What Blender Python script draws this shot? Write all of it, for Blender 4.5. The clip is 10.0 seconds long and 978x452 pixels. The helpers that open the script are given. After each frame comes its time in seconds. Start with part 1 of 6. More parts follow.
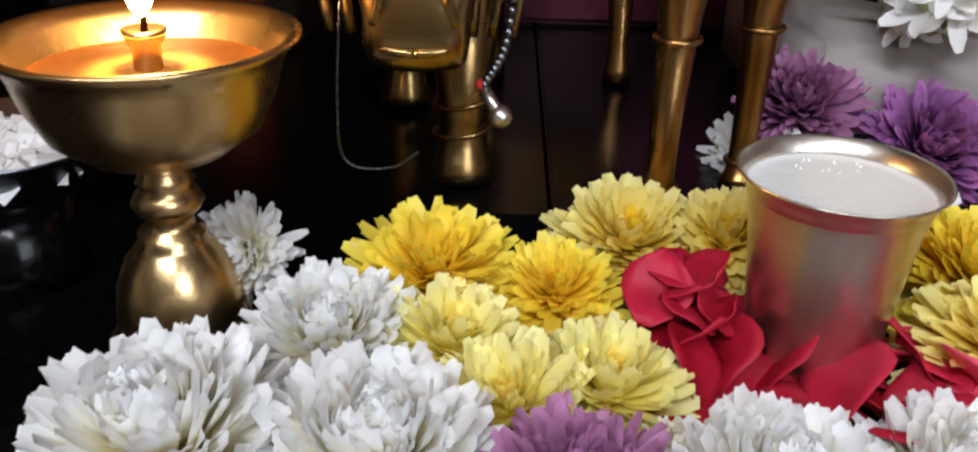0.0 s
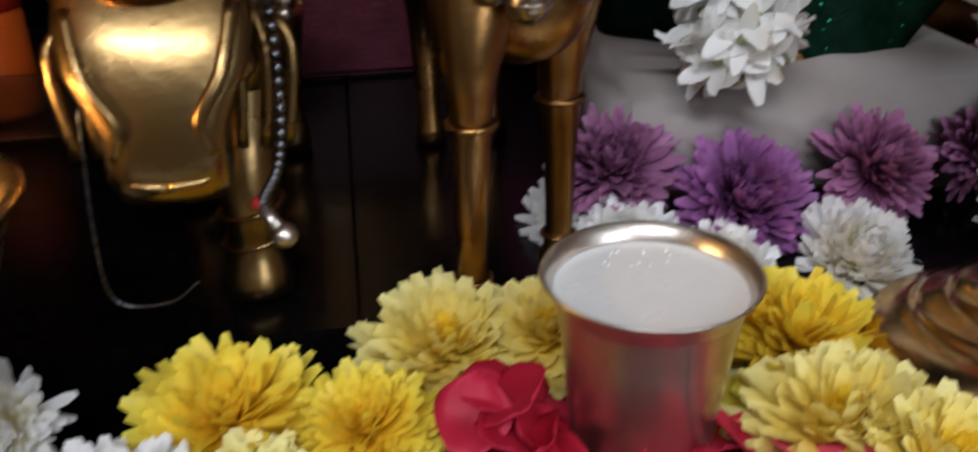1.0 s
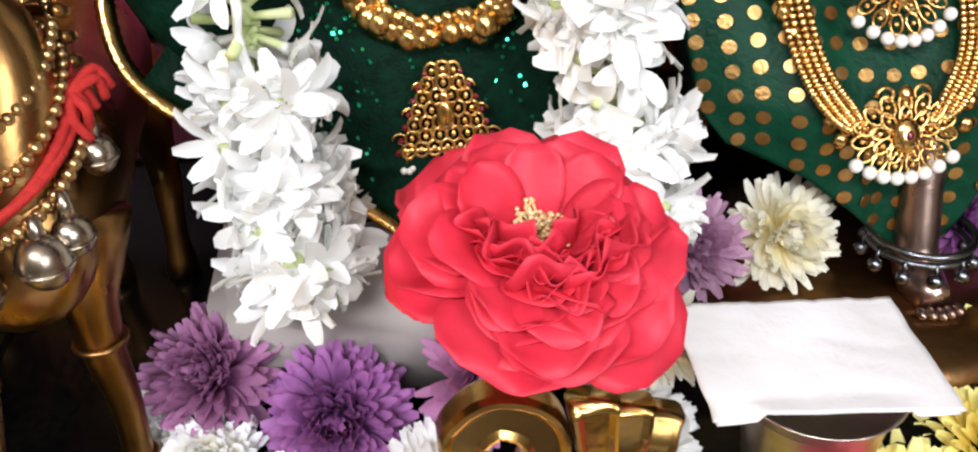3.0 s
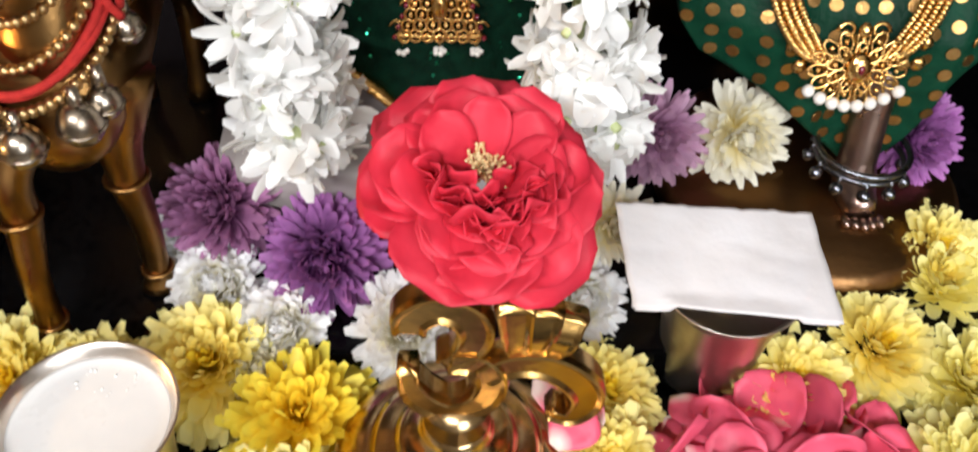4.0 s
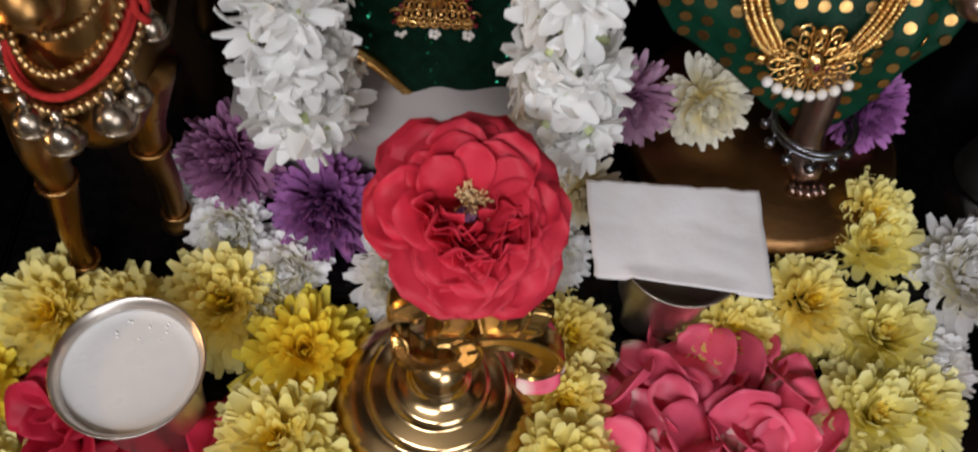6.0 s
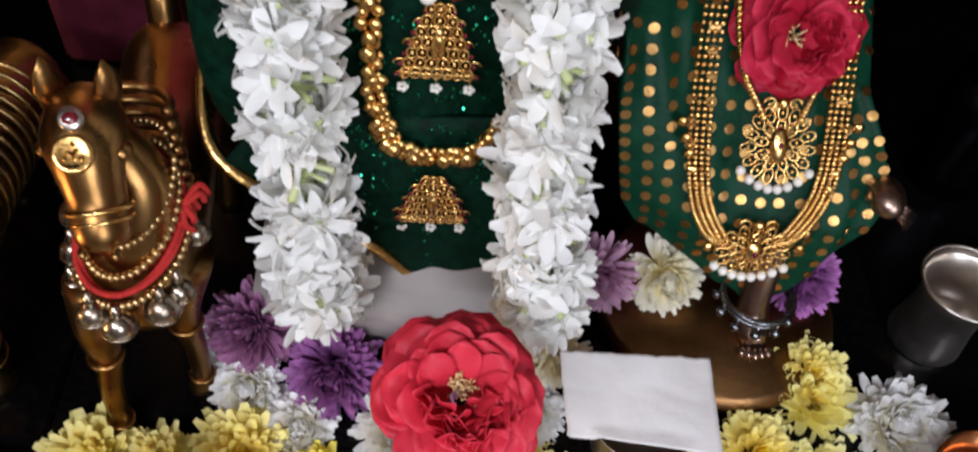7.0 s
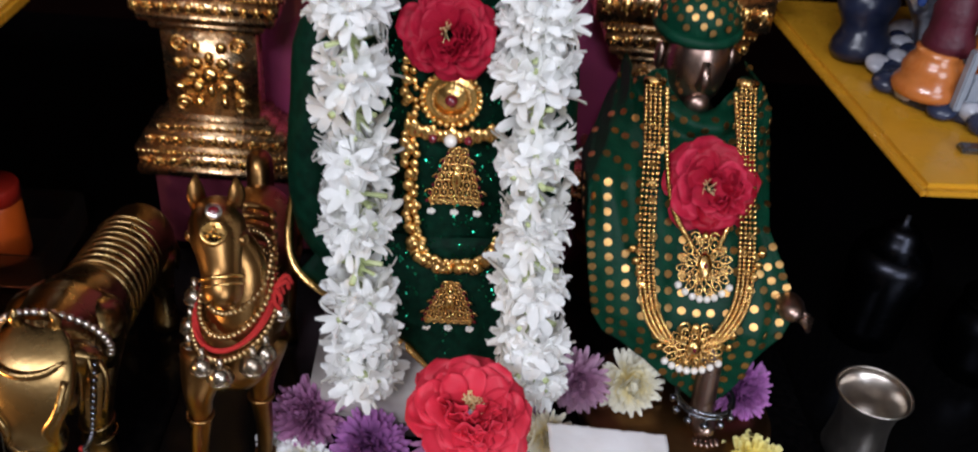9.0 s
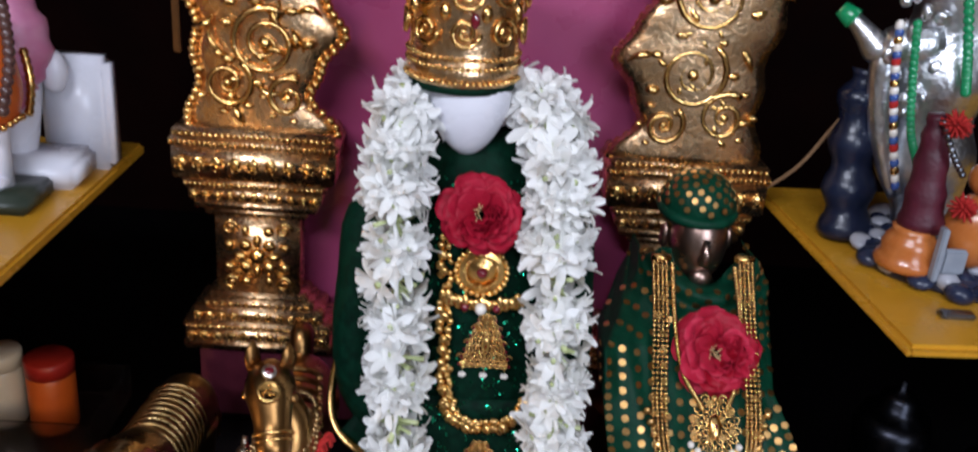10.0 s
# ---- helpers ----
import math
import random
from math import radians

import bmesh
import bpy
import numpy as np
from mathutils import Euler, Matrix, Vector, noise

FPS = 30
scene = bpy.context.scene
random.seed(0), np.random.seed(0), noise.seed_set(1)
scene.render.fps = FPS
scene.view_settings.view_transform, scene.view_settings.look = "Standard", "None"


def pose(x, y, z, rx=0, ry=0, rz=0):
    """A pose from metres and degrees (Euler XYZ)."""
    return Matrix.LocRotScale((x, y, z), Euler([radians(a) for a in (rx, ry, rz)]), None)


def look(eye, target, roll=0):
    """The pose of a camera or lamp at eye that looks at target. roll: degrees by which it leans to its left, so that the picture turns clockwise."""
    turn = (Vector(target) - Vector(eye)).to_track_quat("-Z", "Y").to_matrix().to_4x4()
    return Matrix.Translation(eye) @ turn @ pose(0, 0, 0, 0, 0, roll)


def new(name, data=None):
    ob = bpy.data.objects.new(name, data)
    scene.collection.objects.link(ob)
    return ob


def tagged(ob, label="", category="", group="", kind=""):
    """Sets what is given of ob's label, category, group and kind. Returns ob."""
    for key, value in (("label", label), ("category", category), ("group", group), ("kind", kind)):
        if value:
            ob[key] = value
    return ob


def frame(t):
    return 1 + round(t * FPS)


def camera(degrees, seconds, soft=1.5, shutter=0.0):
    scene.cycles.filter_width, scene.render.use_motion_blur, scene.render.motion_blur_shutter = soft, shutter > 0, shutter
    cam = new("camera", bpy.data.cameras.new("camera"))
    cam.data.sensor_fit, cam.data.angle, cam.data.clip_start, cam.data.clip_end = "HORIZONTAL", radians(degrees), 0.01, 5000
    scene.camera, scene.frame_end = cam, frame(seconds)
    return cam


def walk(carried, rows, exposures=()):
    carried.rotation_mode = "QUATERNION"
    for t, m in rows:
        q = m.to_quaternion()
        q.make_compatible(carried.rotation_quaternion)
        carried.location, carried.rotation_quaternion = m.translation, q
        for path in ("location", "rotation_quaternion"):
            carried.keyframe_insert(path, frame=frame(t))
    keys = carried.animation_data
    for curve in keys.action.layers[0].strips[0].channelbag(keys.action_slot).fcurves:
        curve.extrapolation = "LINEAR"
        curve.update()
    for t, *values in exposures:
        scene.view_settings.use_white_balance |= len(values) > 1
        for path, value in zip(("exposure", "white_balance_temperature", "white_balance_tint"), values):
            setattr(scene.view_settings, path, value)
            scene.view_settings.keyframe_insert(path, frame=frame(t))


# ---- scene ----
cam = camera(55.5, 10.0, soft=2.0, shutter=0.4)
WORLD = pose(0, 0, -0.065, -3.0, 1.5, 0)
PATH = [
    (0, (0.0372, 0.0262, 0.2436), (0.0382, 1.0359, -0.1931), 3.15),
    (0.5, (0.0445, 0.0430, 0.2530), (0.0659, 1.0536, -0.1808), 1.96),
    (1, (0.0620, 0.0652, 0.2676), (0.2147, 1.0636, -0.1682), -0.29),
    (1.5, (0.1049, 0.0923, 0.3082), (0.2854, 1.0563, -0.1899), 0.78),
    (2, (0.1753, 0.0956, 0.3276), (0.3221, 1.0733, -0.1547), -1.21),
    (2.2, (0.1932, 0.1039, 0.3352), (0.3442, 1.0837, -0.1413), -1.41),
    (3.3, (0.2466, 0.1150, 0.3803), (0.3308, 1.0246, -0.2325), -0.29),
    (3.5, (0.2510, 0.1092, 0.3956), (0.3306, 0.9821, -0.2690), 1.11),
    (4, (0.2540, 0.1002, 0.4254), (0.3258, 0.8904, -0.3364), 4.81),
    (4.5, (0.2533, 0.0971, 0.4354), (0.3226, 0.7957, -0.4115), 6.61),
    (5, (0.2564, 0.0971, 0.4488), (0.3261, 0.7485, -0.4348), 7.79),
    (5.2, (0.2582, 0.1004, 0.4557), (0.3305, 0.7420, -0.4349), 8.25),
    (6.3, (0.2444, 0.1187, 0.5345), (0.3503, 0.7422, -0.3655), 10.59),
    (6.5, (0.2465, 0.1149, 0.5553), (0.3493, 0.7599, -0.3299), 10.33),
    (7, (0.2391, 0.1049, 0.5834), (0.3484, 0.8223, -0.2433), 10.04),
    (7.5, (0.2365, 0.0892, 0.6015), (0.3462, 0.8524, -0.1831), 9.71),
    (8, (0.2313, 0.0510, 0.6107), (0.3354, 0.8694, -0.1169), 9.11),
    (8.5, (0.2317, -0.0190, 0.6120), (0.3275, 0.8579, -0.0451), 8.31),
    (9, (0.2336, -0.0950, 0.6109), (0.3117, 0.8445, 0.0442), 7.29),
    (9.5, (0.2239, -0.1481, 0.6222), (0.2903, 0.8478, 0.1600), 6.65),
    (10, (0.2163, -0.1624, 0.6241), (0.2685, 0.8741, 0.2597), 6.18),
]
walk(cam, [(t, WORLD @ look(eye, target, roll)) for t, eye, target, roll in PATH],
     exposures=[(0, -0.13, 6250, 13), (0.5, -0.20, 6300, 13), (1.0, -0.55, 6250, 13), (1.5, -0.28, 6150, 15), (2.0, 0.17, 6300, 15), (3.3, 0.5, 6600, 13), (3.7, 0.42, 6700, 13), (4.5, 0.05, 6650, 12),
                (5.2, -0.40, 6600, 12), (6.3, -0.60, 6600, 16), (6.6, -0.56, 6450, 16), (7.0, -0.2, 6300, 16), (7.5, -0.10, 6100, 16), (8.5, -0.2, 6200, 16), (10, -0.3, 5950, 16)])

# ---------------------------------------------------------------- light
world = bpy.data.worlds.new("room_air")
scene.world = world
world.use_nodes = True
world.node_tree.nodes["Background"].inputs[0].default_value = (0.75, 0.8, 0.9, 1)
world.node_tree.nodes["Background"].inputs[1].default_value = 0.01


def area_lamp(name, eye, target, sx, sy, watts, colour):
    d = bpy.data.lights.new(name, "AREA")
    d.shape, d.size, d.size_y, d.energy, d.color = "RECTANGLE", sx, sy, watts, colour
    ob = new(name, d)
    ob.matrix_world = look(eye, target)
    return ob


# both area lamps are unseen and assumed, standing in for the room's light
area_lamp("assumed_room_light", (-0.35, -1.15, 1.55), (0.25, 0.4, 0.1), 1.2, 0.12, 38, (0.93, 0.96, 1.0))
area_lamp("assumed_side_light", (1.0, -1.5, 0.9), (0.25, 0.4, 0.2), 0.9, 0.9, 26, (0.86, 0.93, 1.0))

# ---------------------------------------------------------------- helpers


def empty(name, m, label="", category="", group="", kind=""):
    ob = new(name)
    ob.empty_display_size = 0.01
    ob.matrix_world = m
    return tagged(ob, label, category, group, kind)


def mesh_from(name, verts, faces, smooth=True):
    me = bpy.data.meshes.new(name)
    me.from_pydata([tuple(v) for v in verts], [], faces)
    if smooth:
        me.polygons.foreach_set("use_smooth", [True] * len(me.polygons))
    me.update()
    return me


def piece(name, data, material, parent=None, label="", m=None):
    """Links mesh data as one object, as a part where a parent is given."""
    if len(data.materials) == 0:
        data.materials.append(material)
    ob = new(name, data)
    if parent:
        ob.parent = parent
    if m is not None:
        ob.matrix_basis = m
    if label:
        ob["label"] = label
    return ob


class Build:
    """Gathers vertices and faces of one mesh."""

    def __init__(self):
        self.v, self.f = [], []

    def add(self, verts, faces, m=None):
        n = len(self.v)
        if m is not None:
            a = np.array(m)
            verts = np.asarray(verts, float) @ a[:3, :3].T + a[:3, 3]
        self.v.extend([tuple(p) for p in verts])
        self.f.extend([tuple(i + n for i in q) for q in faces])
        return self

    def lathe(self, profile, seg=40, m=None, ripple=0.0, waves=0):
        v, f = [], []
        for r, z in profile:
            for k in range(seg):
                a = 2 * math.pi * k / seg
                rr = r * (1 + ripple * math.cos(waves * a))
                v.append((rr * math.cos(a), rr * math.sin(a), z))
        for i in range(len(profile) - 1):
            for k in range(seg):
                j = (k + 1) % seg
                f.append((i * seg + k, i * seg + j, (i + 1) * seg + j, (i + 1) * seg + k))
        f.append(tuple(range(seg))[::-1])
        f.append(tuple((len(profile) - 1) * seg + k for k in range(seg)))
        return self.add(v, f, m)

    def box(self, x0, x1, y0, y1, z0, z1, b=0.0, m=None):
        bm = bmesh.new()
        bmesh.ops.create_cube(bm, size=1.0)
        for q in bm.verts:
            q.co = Vector(((x0 + x1) / 2 + q.co.x * (x1 - x0), (y0 + y1) / 2 + q.co.y * (y1 - y0), (z0 + z1) / 2 + q.co.z * (z1 - z0)))
        if b:
            bmesh.ops.bevel(bm, geom=bm.edges[:], offset=b, segments=2, affect="EDGES")
        bm.verts.index_update()
        self.add([q.co[:] for q in bm.verts], [[q.index for q in fc.verts] for fc in bm.faces], m)
        bm.free()
        return self

    def ball(self, centre, rx, ry=None, rz=None, seg=14, rings=9, m=None):
        ry, rz = ry or rx, rz or rx
        v, f = [], []
        for i in range(rings + 1):
            th = math.pi * i / rings
            for k in range(seg):
                a = 2 * math.pi * k / seg
                v.append((centre[0] + rx * math.sin(th) * math.cos(a), centre[1] + ry * math.sin(th) * math.sin(a), centre[2] + rz * math.cos(th)))
        for i in range(rings):
            for k in range(seg):
                j = (k + 1) % seg
                f.append((i * seg + k, (i + 1) * seg + k, (i + 1) * seg + j, i * seg + j))
        return self.add(v, f, m)

    def tube(self, pts, radii, seg=12, flat=1.0, m=None, closed=False):
        """A swept tube through points with a radius at each; flat squeezes it along its second axis."""
        pts = [Vector(p) for p in pts]
        if not hasattr(radii, "__len__"):
            radii = [radii] * len(pts)
        v, f = [], []
        n = len(pts)
        side = None
        for i, p in enumerate(pts):
            a, b = (pts[i - 1], pts[(i + 1) % n]) if closed else (pts[max(i - 1, 0)], pts[min(i + 1, n - 1)])
            d = (b - a).normalized()
            if side is None:
                side = d.orthogonal().normalized()
                if abs(d.z) < 0.9:
                    side = d.cross(Vector((0, 0, 1))).normalized()
            side = (side - d * side.dot(d)).normalized()
            up = side.cross(d)
            for k in range(seg):
                t = 2 * math.pi * k / seg
                v.append(p + side * (radii[i] * math.cos(t)) + up * (radii[i] * flat * math.sin(t)))
        for i in range(n if closed else n - 1):
            for k in range(seg):
                j = (k + 1) % seg
                i2 = (i + 1) % n
                f.append((i * seg + k, i * seg + j, i2 * seg + j, i2 * seg + k))
        if not closed:
            f.append(tuple(range(seg))[::-1])
            f.append(tuple((n - 1) * seg + k for k in range(seg)))
        return self.add([q[:] for q in v], f, m)

    def mesh(self, name, smooth=True):
        return mesh_from(name, self.v, self.f, smooth)


def spline(pts, n=24):
    """A smooth line through the points."""
    pts = [Vector(p) for p in pts]
    ext = [2 * pts[0] - pts[1]] + pts + [2 * pts[-1] - pts[-2]]
    out = []
    for i in range(n + 1):
        s = i / n * (len(pts) - 1)
        k = min(int(s), len(pts) - 2)
        t = s - k
        a, b, c, d = ext[k:k + 4]
        out.append(0.5 * ((2 * b) + (c - a) * t + (2 * a - 5 * b + 4 * c - d) * t * t + (3 * b - a - 3 * c + d) * t ** 3))
    return out


# ---------------------------------------------------------------- materials
def material(name, base, rough=0.5, metal=0.0, second=None, scale=60.0, mix=0.5, bump=0.0, bump_scale=200.0, island=0.0, thin=0.0, radial=0.0, vary=0.0, spec=0.5, coat=0.0):
    """Two tones at a broad scale, fine grain, relief, and a tone of its own for each petal or object."""
    mat = bpy.data.materials.new(name)
    mat.use_nodes = True
    nt = mat.node_tree
    n, l = nt.nodes, nt.links
    bsdf = n["Principled BSDF"]
    out = n["Material Output"]
    tc = n.new("ShaderNodeTexCoord")
    ns = n.new("ShaderNodeTexNoise")
    ns.inputs["Scale"].default_value, ns.inputs["Detail"].default_value = scale, 5
    l.new(tc.outputs["Object"], ns.inputs["Vector"])
    ramp = n.new("ShaderNodeValToRGB")
    ramp.color_ramp.elements[0].position, ramp.color_ramp.elements[1].position = 0.5 - mix / 2, 0.5 + mix / 2
    ramp.color_ramp.elements[0].color = (*base, 1)
    ramp.color_ramp.elements[1].color = (*(second or base), 1)
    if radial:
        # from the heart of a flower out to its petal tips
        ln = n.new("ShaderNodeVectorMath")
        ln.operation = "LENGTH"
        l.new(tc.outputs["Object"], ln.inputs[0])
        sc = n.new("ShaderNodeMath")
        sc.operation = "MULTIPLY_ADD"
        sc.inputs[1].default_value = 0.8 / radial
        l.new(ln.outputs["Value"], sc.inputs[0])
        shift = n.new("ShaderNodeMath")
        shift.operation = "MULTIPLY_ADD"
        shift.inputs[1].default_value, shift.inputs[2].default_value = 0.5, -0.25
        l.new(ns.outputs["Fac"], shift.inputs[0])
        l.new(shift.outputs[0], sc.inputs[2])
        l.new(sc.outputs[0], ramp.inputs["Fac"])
    elif vary:
        # one piece deeper, the next paler
        own = n.new("ShaderNodeObjectInfo")
        sc = n.new("ShaderNodeMath")
        sc.operation = "MULTIPLY_ADD"
        sc.inputs[1].default_value = vary
        l.new(own.outputs["Random"], sc.inputs[0])
        shift = n.new("ShaderNodeMath")
        shift.operation = "SUBTRACT"
        shift.inputs[1].default_value = vary / 2
        l.new(ns.outputs["Fac"], shift.inputs[0])
        l.new(shift.outputs[0], sc.inputs[2])
        l.new(sc.outputs[0], ramp.inputs["Fac"])
    else:
        l.new(ns.outputs["Fac"], ramp.inputs["Fac"])
    colour = ramp.outputs["Color"]
    if island:
        geo, inf = n.new("ShaderNodeNewGeometry"), n.new("ShaderNodeObjectInfo")
        add = n.new("ShaderNodeMath")
        add.operation = "ADD"
        l.new(geo.outputs["Random Per Island"], add.inputs[0])
        l.new(inf.outputs["Random"], add.inputs[1])
        mr = n.new("ShaderNodeMapRange")
        mr.inputs["From Max"].default_value = 2.0
        mr.inputs["To Min"].default_value, mr.inputs["To Max"].default_value = 1 - island, 1 + island
        l.new(add.outputs[0], mr.inputs["Value"])
        hsv = n.new("ShaderNodeHueSaturation")
        l.new(mr.outputs["Result"], hsv.inputs["Value"])
        l.new(colour, hsv.inputs["Color"])
        colour = hsv.outputs["Color"]
    l.new(colour, bsdf.inputs["Base Color"])
    bsdf.inputs["Metallic"].default_value = metal
    bsdf.inputs["Specular IOR Level"].default_value = spec
    bsdf.inputs["Coat Weight"].default_value = coat
    bsdf.inputs["Coat Roughness"].default_value = 0.1
    fine = n.new("ShaderNodeTexNoise")
    fine.inputs["Scale"].default_value, fine.inputs["Detail"].default_value = bump_scale, 3
    l.new(tc.outputs["Object"], fine.inputs["Vector"])
    rr = n.new("ShaderNodeMapRange")
    rr.inputs["To Min"].default_value, rr.inputs["To Max"].default_value = max(rough - 0.12, 0.02), min(rough + 0.12, 1)
    l.new(ns.outputs["Fac"], rr.inputs["Value"])
    l.new(rr.outputs["Result"], bsdf.inputs["Roughness"])
    if bump:
        bp = n.new("ShaderNodeBump")
        bp.inputs["Strength"].default_value, bp.inputs["Distance"].default_value = bump, 0.001
        l.new(fine.outputs["Fac"], bp.inputs["Height"])
        l.new(bp.outputs["Normal"], bsdf.inputs["Normal"])
    if thin:
        tr, mx = n.new("ShaderNodeBsdfTranslucent"), n.new("ShaderNodeMixShader")
        l.new(colour, tr.inputs["Color"])
        mx.inputs[0].default_value = thin
        l.new(bsdf.outputs[0], mx.inputs[1])
        l.new(tr.outputs[0], mx.inputs[2])
        l.new(mx.outputs[0], out.inputs["Surface"])
    return mat


def glow(name, colour, strength):
    mat = bpy.data.materials.new(name)
    mat.use_nodes = True
    b = mat.node_tree.nodes["Principled BSDF"]
    b.inputs["Base Color"].default_value = (*colour, 1)
    b.inputs["Emission Color"].default_value = (*colour, 1)
    b.inputs["Emission Strength"].default_value = strength
    return mat


def glass(name, colour, rough=0.05):
    mat = bpy.data.materials.new(name)
    mat.use_nodes = True
    b = mat.node_tree.nodes["Principled BSDF"]
    b.inputs["Base Color"].default_value = (*colour, 1)
    b.inputs["Transmission Weight"].default_value = 1.0
    b.inputs["Roughness"].default_value = rough
    return mat


GRANITE = material("black_granite", (0.001, 0.001, 0.0012), 0.2, 0, (0.003, 0.0028, 0.003), 300, 0.3, 0.02, 400, spec=0.16)
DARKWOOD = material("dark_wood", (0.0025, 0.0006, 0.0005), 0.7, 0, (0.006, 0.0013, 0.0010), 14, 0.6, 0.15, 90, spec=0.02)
PLASTER = material("room_paint", (0.55, 0.50, 0.42), 0.85, 0, (0.60, 0.55, 0.47), 3, 0.6, 0.05, 120)
BRASS = material("brass", (0.64, 0.45, 0.22), 0.29, 1, (0.44, 0.28, 0.12), 40, 0.55, 0.12, 260)
BRASS_OLD = material("aged_brass", (0.28, 0.15, 0.06), 0.36, 1, (0.16, 0.075, 0.03), 60, 0.6, 0.2, 220)
GOLD_BRIGHT = material("polished_gilt", (0.86, 0.56, 0.22), 0.2, 1, (0.66, 0.37, 0.10), 140, 0.5, 0.35, 420)
EMBOSS = material("embossed_gilt_sheet", (0.92, 0.66, 0.40), 0.27, 1, (0.64, 0.37, 0.17), 120, 0.4, 0.5, 240)
POLISHED = material("polished_brass", (0.76, 0.54, 0.28), 0.22, 1, (0.56, 0.36, 0.16), 30, 0.5, 0.10, 180)
CAST = material("cast_brass", (0.62, 0.39, 0.13), 0.24, 1, (0.42, 0.23, 0.07), 40, 0.5, 0.15, 200)
SILVER = material("silver", (0.72, 0.67, 0.61), 0.34, 1, (0.55, 0.48, 0.42), 70, 0.5, 0.12, 240)
DULL = material("dull_bell_metal", (0.46, 0.40, 0.33), 0.27, 1, (0.28, 0.22, 0.16), 90, 0.5, 0.12, 240)
STEEL = material("dark_steel", (0.22, 0.23, 0.25), 0.28, 1, (0.10, 0.10, 0.12), 60, 0.5, 0.05, 240)
MILK = material("milk", (0.84, 0.83, 0.80), 0.3, 0, (0.78, 0.78, 0.76), 90, 0.5, 0.02, 400)
PAPER = material("white_napkin", (0.84, 0.80, 0.78), 0.85, 0, (0.88, 0.86, 0.86), 60, 0.5, 0.35, 160, thin=0.15)
WHITE_P = material("white_petal", (0.94, 0.935, 0.90), 0.55, 0, (0.96, 0.96, 0.95), 60, 0.6, 0.1, 500, island=0.07, thin=0.36)
WHITE_C = material("white_chrysanthemum_petal", (0.93, 0.84, 0.46), 0.6, 0, (0.96, 0.96, 0.955), 160, 0.5, 0.1, 500, island=0.03, thin=0.36, radial=0.026)
CREAM_P = material("cream_petal", (0.92, 0.78, 0.32), 0.6, 0, (0.93, 0.90, 0.76), 160, 0.5, 0.1, 500, island=0.10, thin=0.28, radial=0.026)
YELLOW_P = material("yellow_petal", (0.98, 0.74, 0.02), 0.5, 0, (1.0, 0.91, 0.36), 160, 0.6, 0.1, 500, island=0.05, thin=0.3, radial=0.027)
ORANGE_P = material("deep_yellow_petal", (0.97, 0.66, 0.01), 0.5, 0, (0.98, 0.84, 0.10), 160, 0.6, 0.1, 500, island=0.05, thin=0.3, radial=0.030)
PALE_P = material("pale_yellow_petal", (0.97, 0.84, 0.14), 0.55, 0, (0.98, 0.93, 0.44), 160, 0.6, 0.1, 500, island=0.08, thin=0.3, radial=0.028)
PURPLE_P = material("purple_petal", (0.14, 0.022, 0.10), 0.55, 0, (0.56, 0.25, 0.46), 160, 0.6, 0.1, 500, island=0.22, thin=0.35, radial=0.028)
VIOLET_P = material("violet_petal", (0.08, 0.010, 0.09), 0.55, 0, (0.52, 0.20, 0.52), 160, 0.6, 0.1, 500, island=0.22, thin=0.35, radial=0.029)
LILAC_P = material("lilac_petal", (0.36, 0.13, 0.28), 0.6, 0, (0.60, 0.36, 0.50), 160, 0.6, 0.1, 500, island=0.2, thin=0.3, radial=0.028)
RED_P = material("rose_petal_red", (0.74, 0.022, 0.05), 0.5, 0, (0.82, 0.06, 0.10), 45, 0.6, 0.12, 420, island=0.14, thin=0.25, spec=0.3)
CRIMSON_P = material("rose_petal_crimson", (0.44, 0.006, 0.022), 0.5, 0, (0.64, 0.03, 0.075), 45, 0.6, 0.12, 420, island=0.14, thin=0.25, vary=0.5, spec=0.25)
PINK_P = material("rose_petal_pink", (0.93, 0.74, 0.66), 0.48, 0, (0.86, 0.115, 0.20), 60, 0.5, 0.14, 420, island=0.42, thin=0.2, radial=0.0100)
DEEP_P = material("rose_petal_deep_crimson", (0.30, 0.004, 0.016), 0.5, 0, (0.48, 0.015, 0.045), 45, 0.6, 0.12, 420, island=0.16, thin=0.15, spec=0.15)
STAMEN = material("stamen", (0.78, 0.52, 0.2), 0.6, 0, (0.88, 0.74, 0.42), 300, 0.5)
STEM = material("green_stem", (0.40, 0.47, 0.18), 0.6, 0, (0.58, 0.62, 0.34), 60, 0.5, 0.1, 300, island=0.15)
MARBLE = material("white_marble", (0.80, 0.80, 0.86), 0.28, 0, (0.68, 0.67, 0.74), 22, 0.5, 0.02, 200)
BASE_MARBLE = material("grey_marble", (0.31, 0.27, 0.25), 0.45, 0, (0.42, 0.38, 0.36), 22, 0.5, 0.02, 200)
VELVET = material("green_velvet", (0.0004, 0.007, 0.0035), 0.6, 0, (0.0016, 0.026, 0.013), 160, 0.5, 0.6, 700, spec=0.08)
SEQUIN = material("green_sequin", (0.015, 0.34, 0.17), 0.2, 1, (0.04, 0.55, 0.30), 300, 0.5)
SILK = material("green_silk", (0.001, 0.025, 0.012), 0.5, 0, (0.0022, 0.048, 0.023), 90, 0.5, 0.5, 420, spec=0.15)
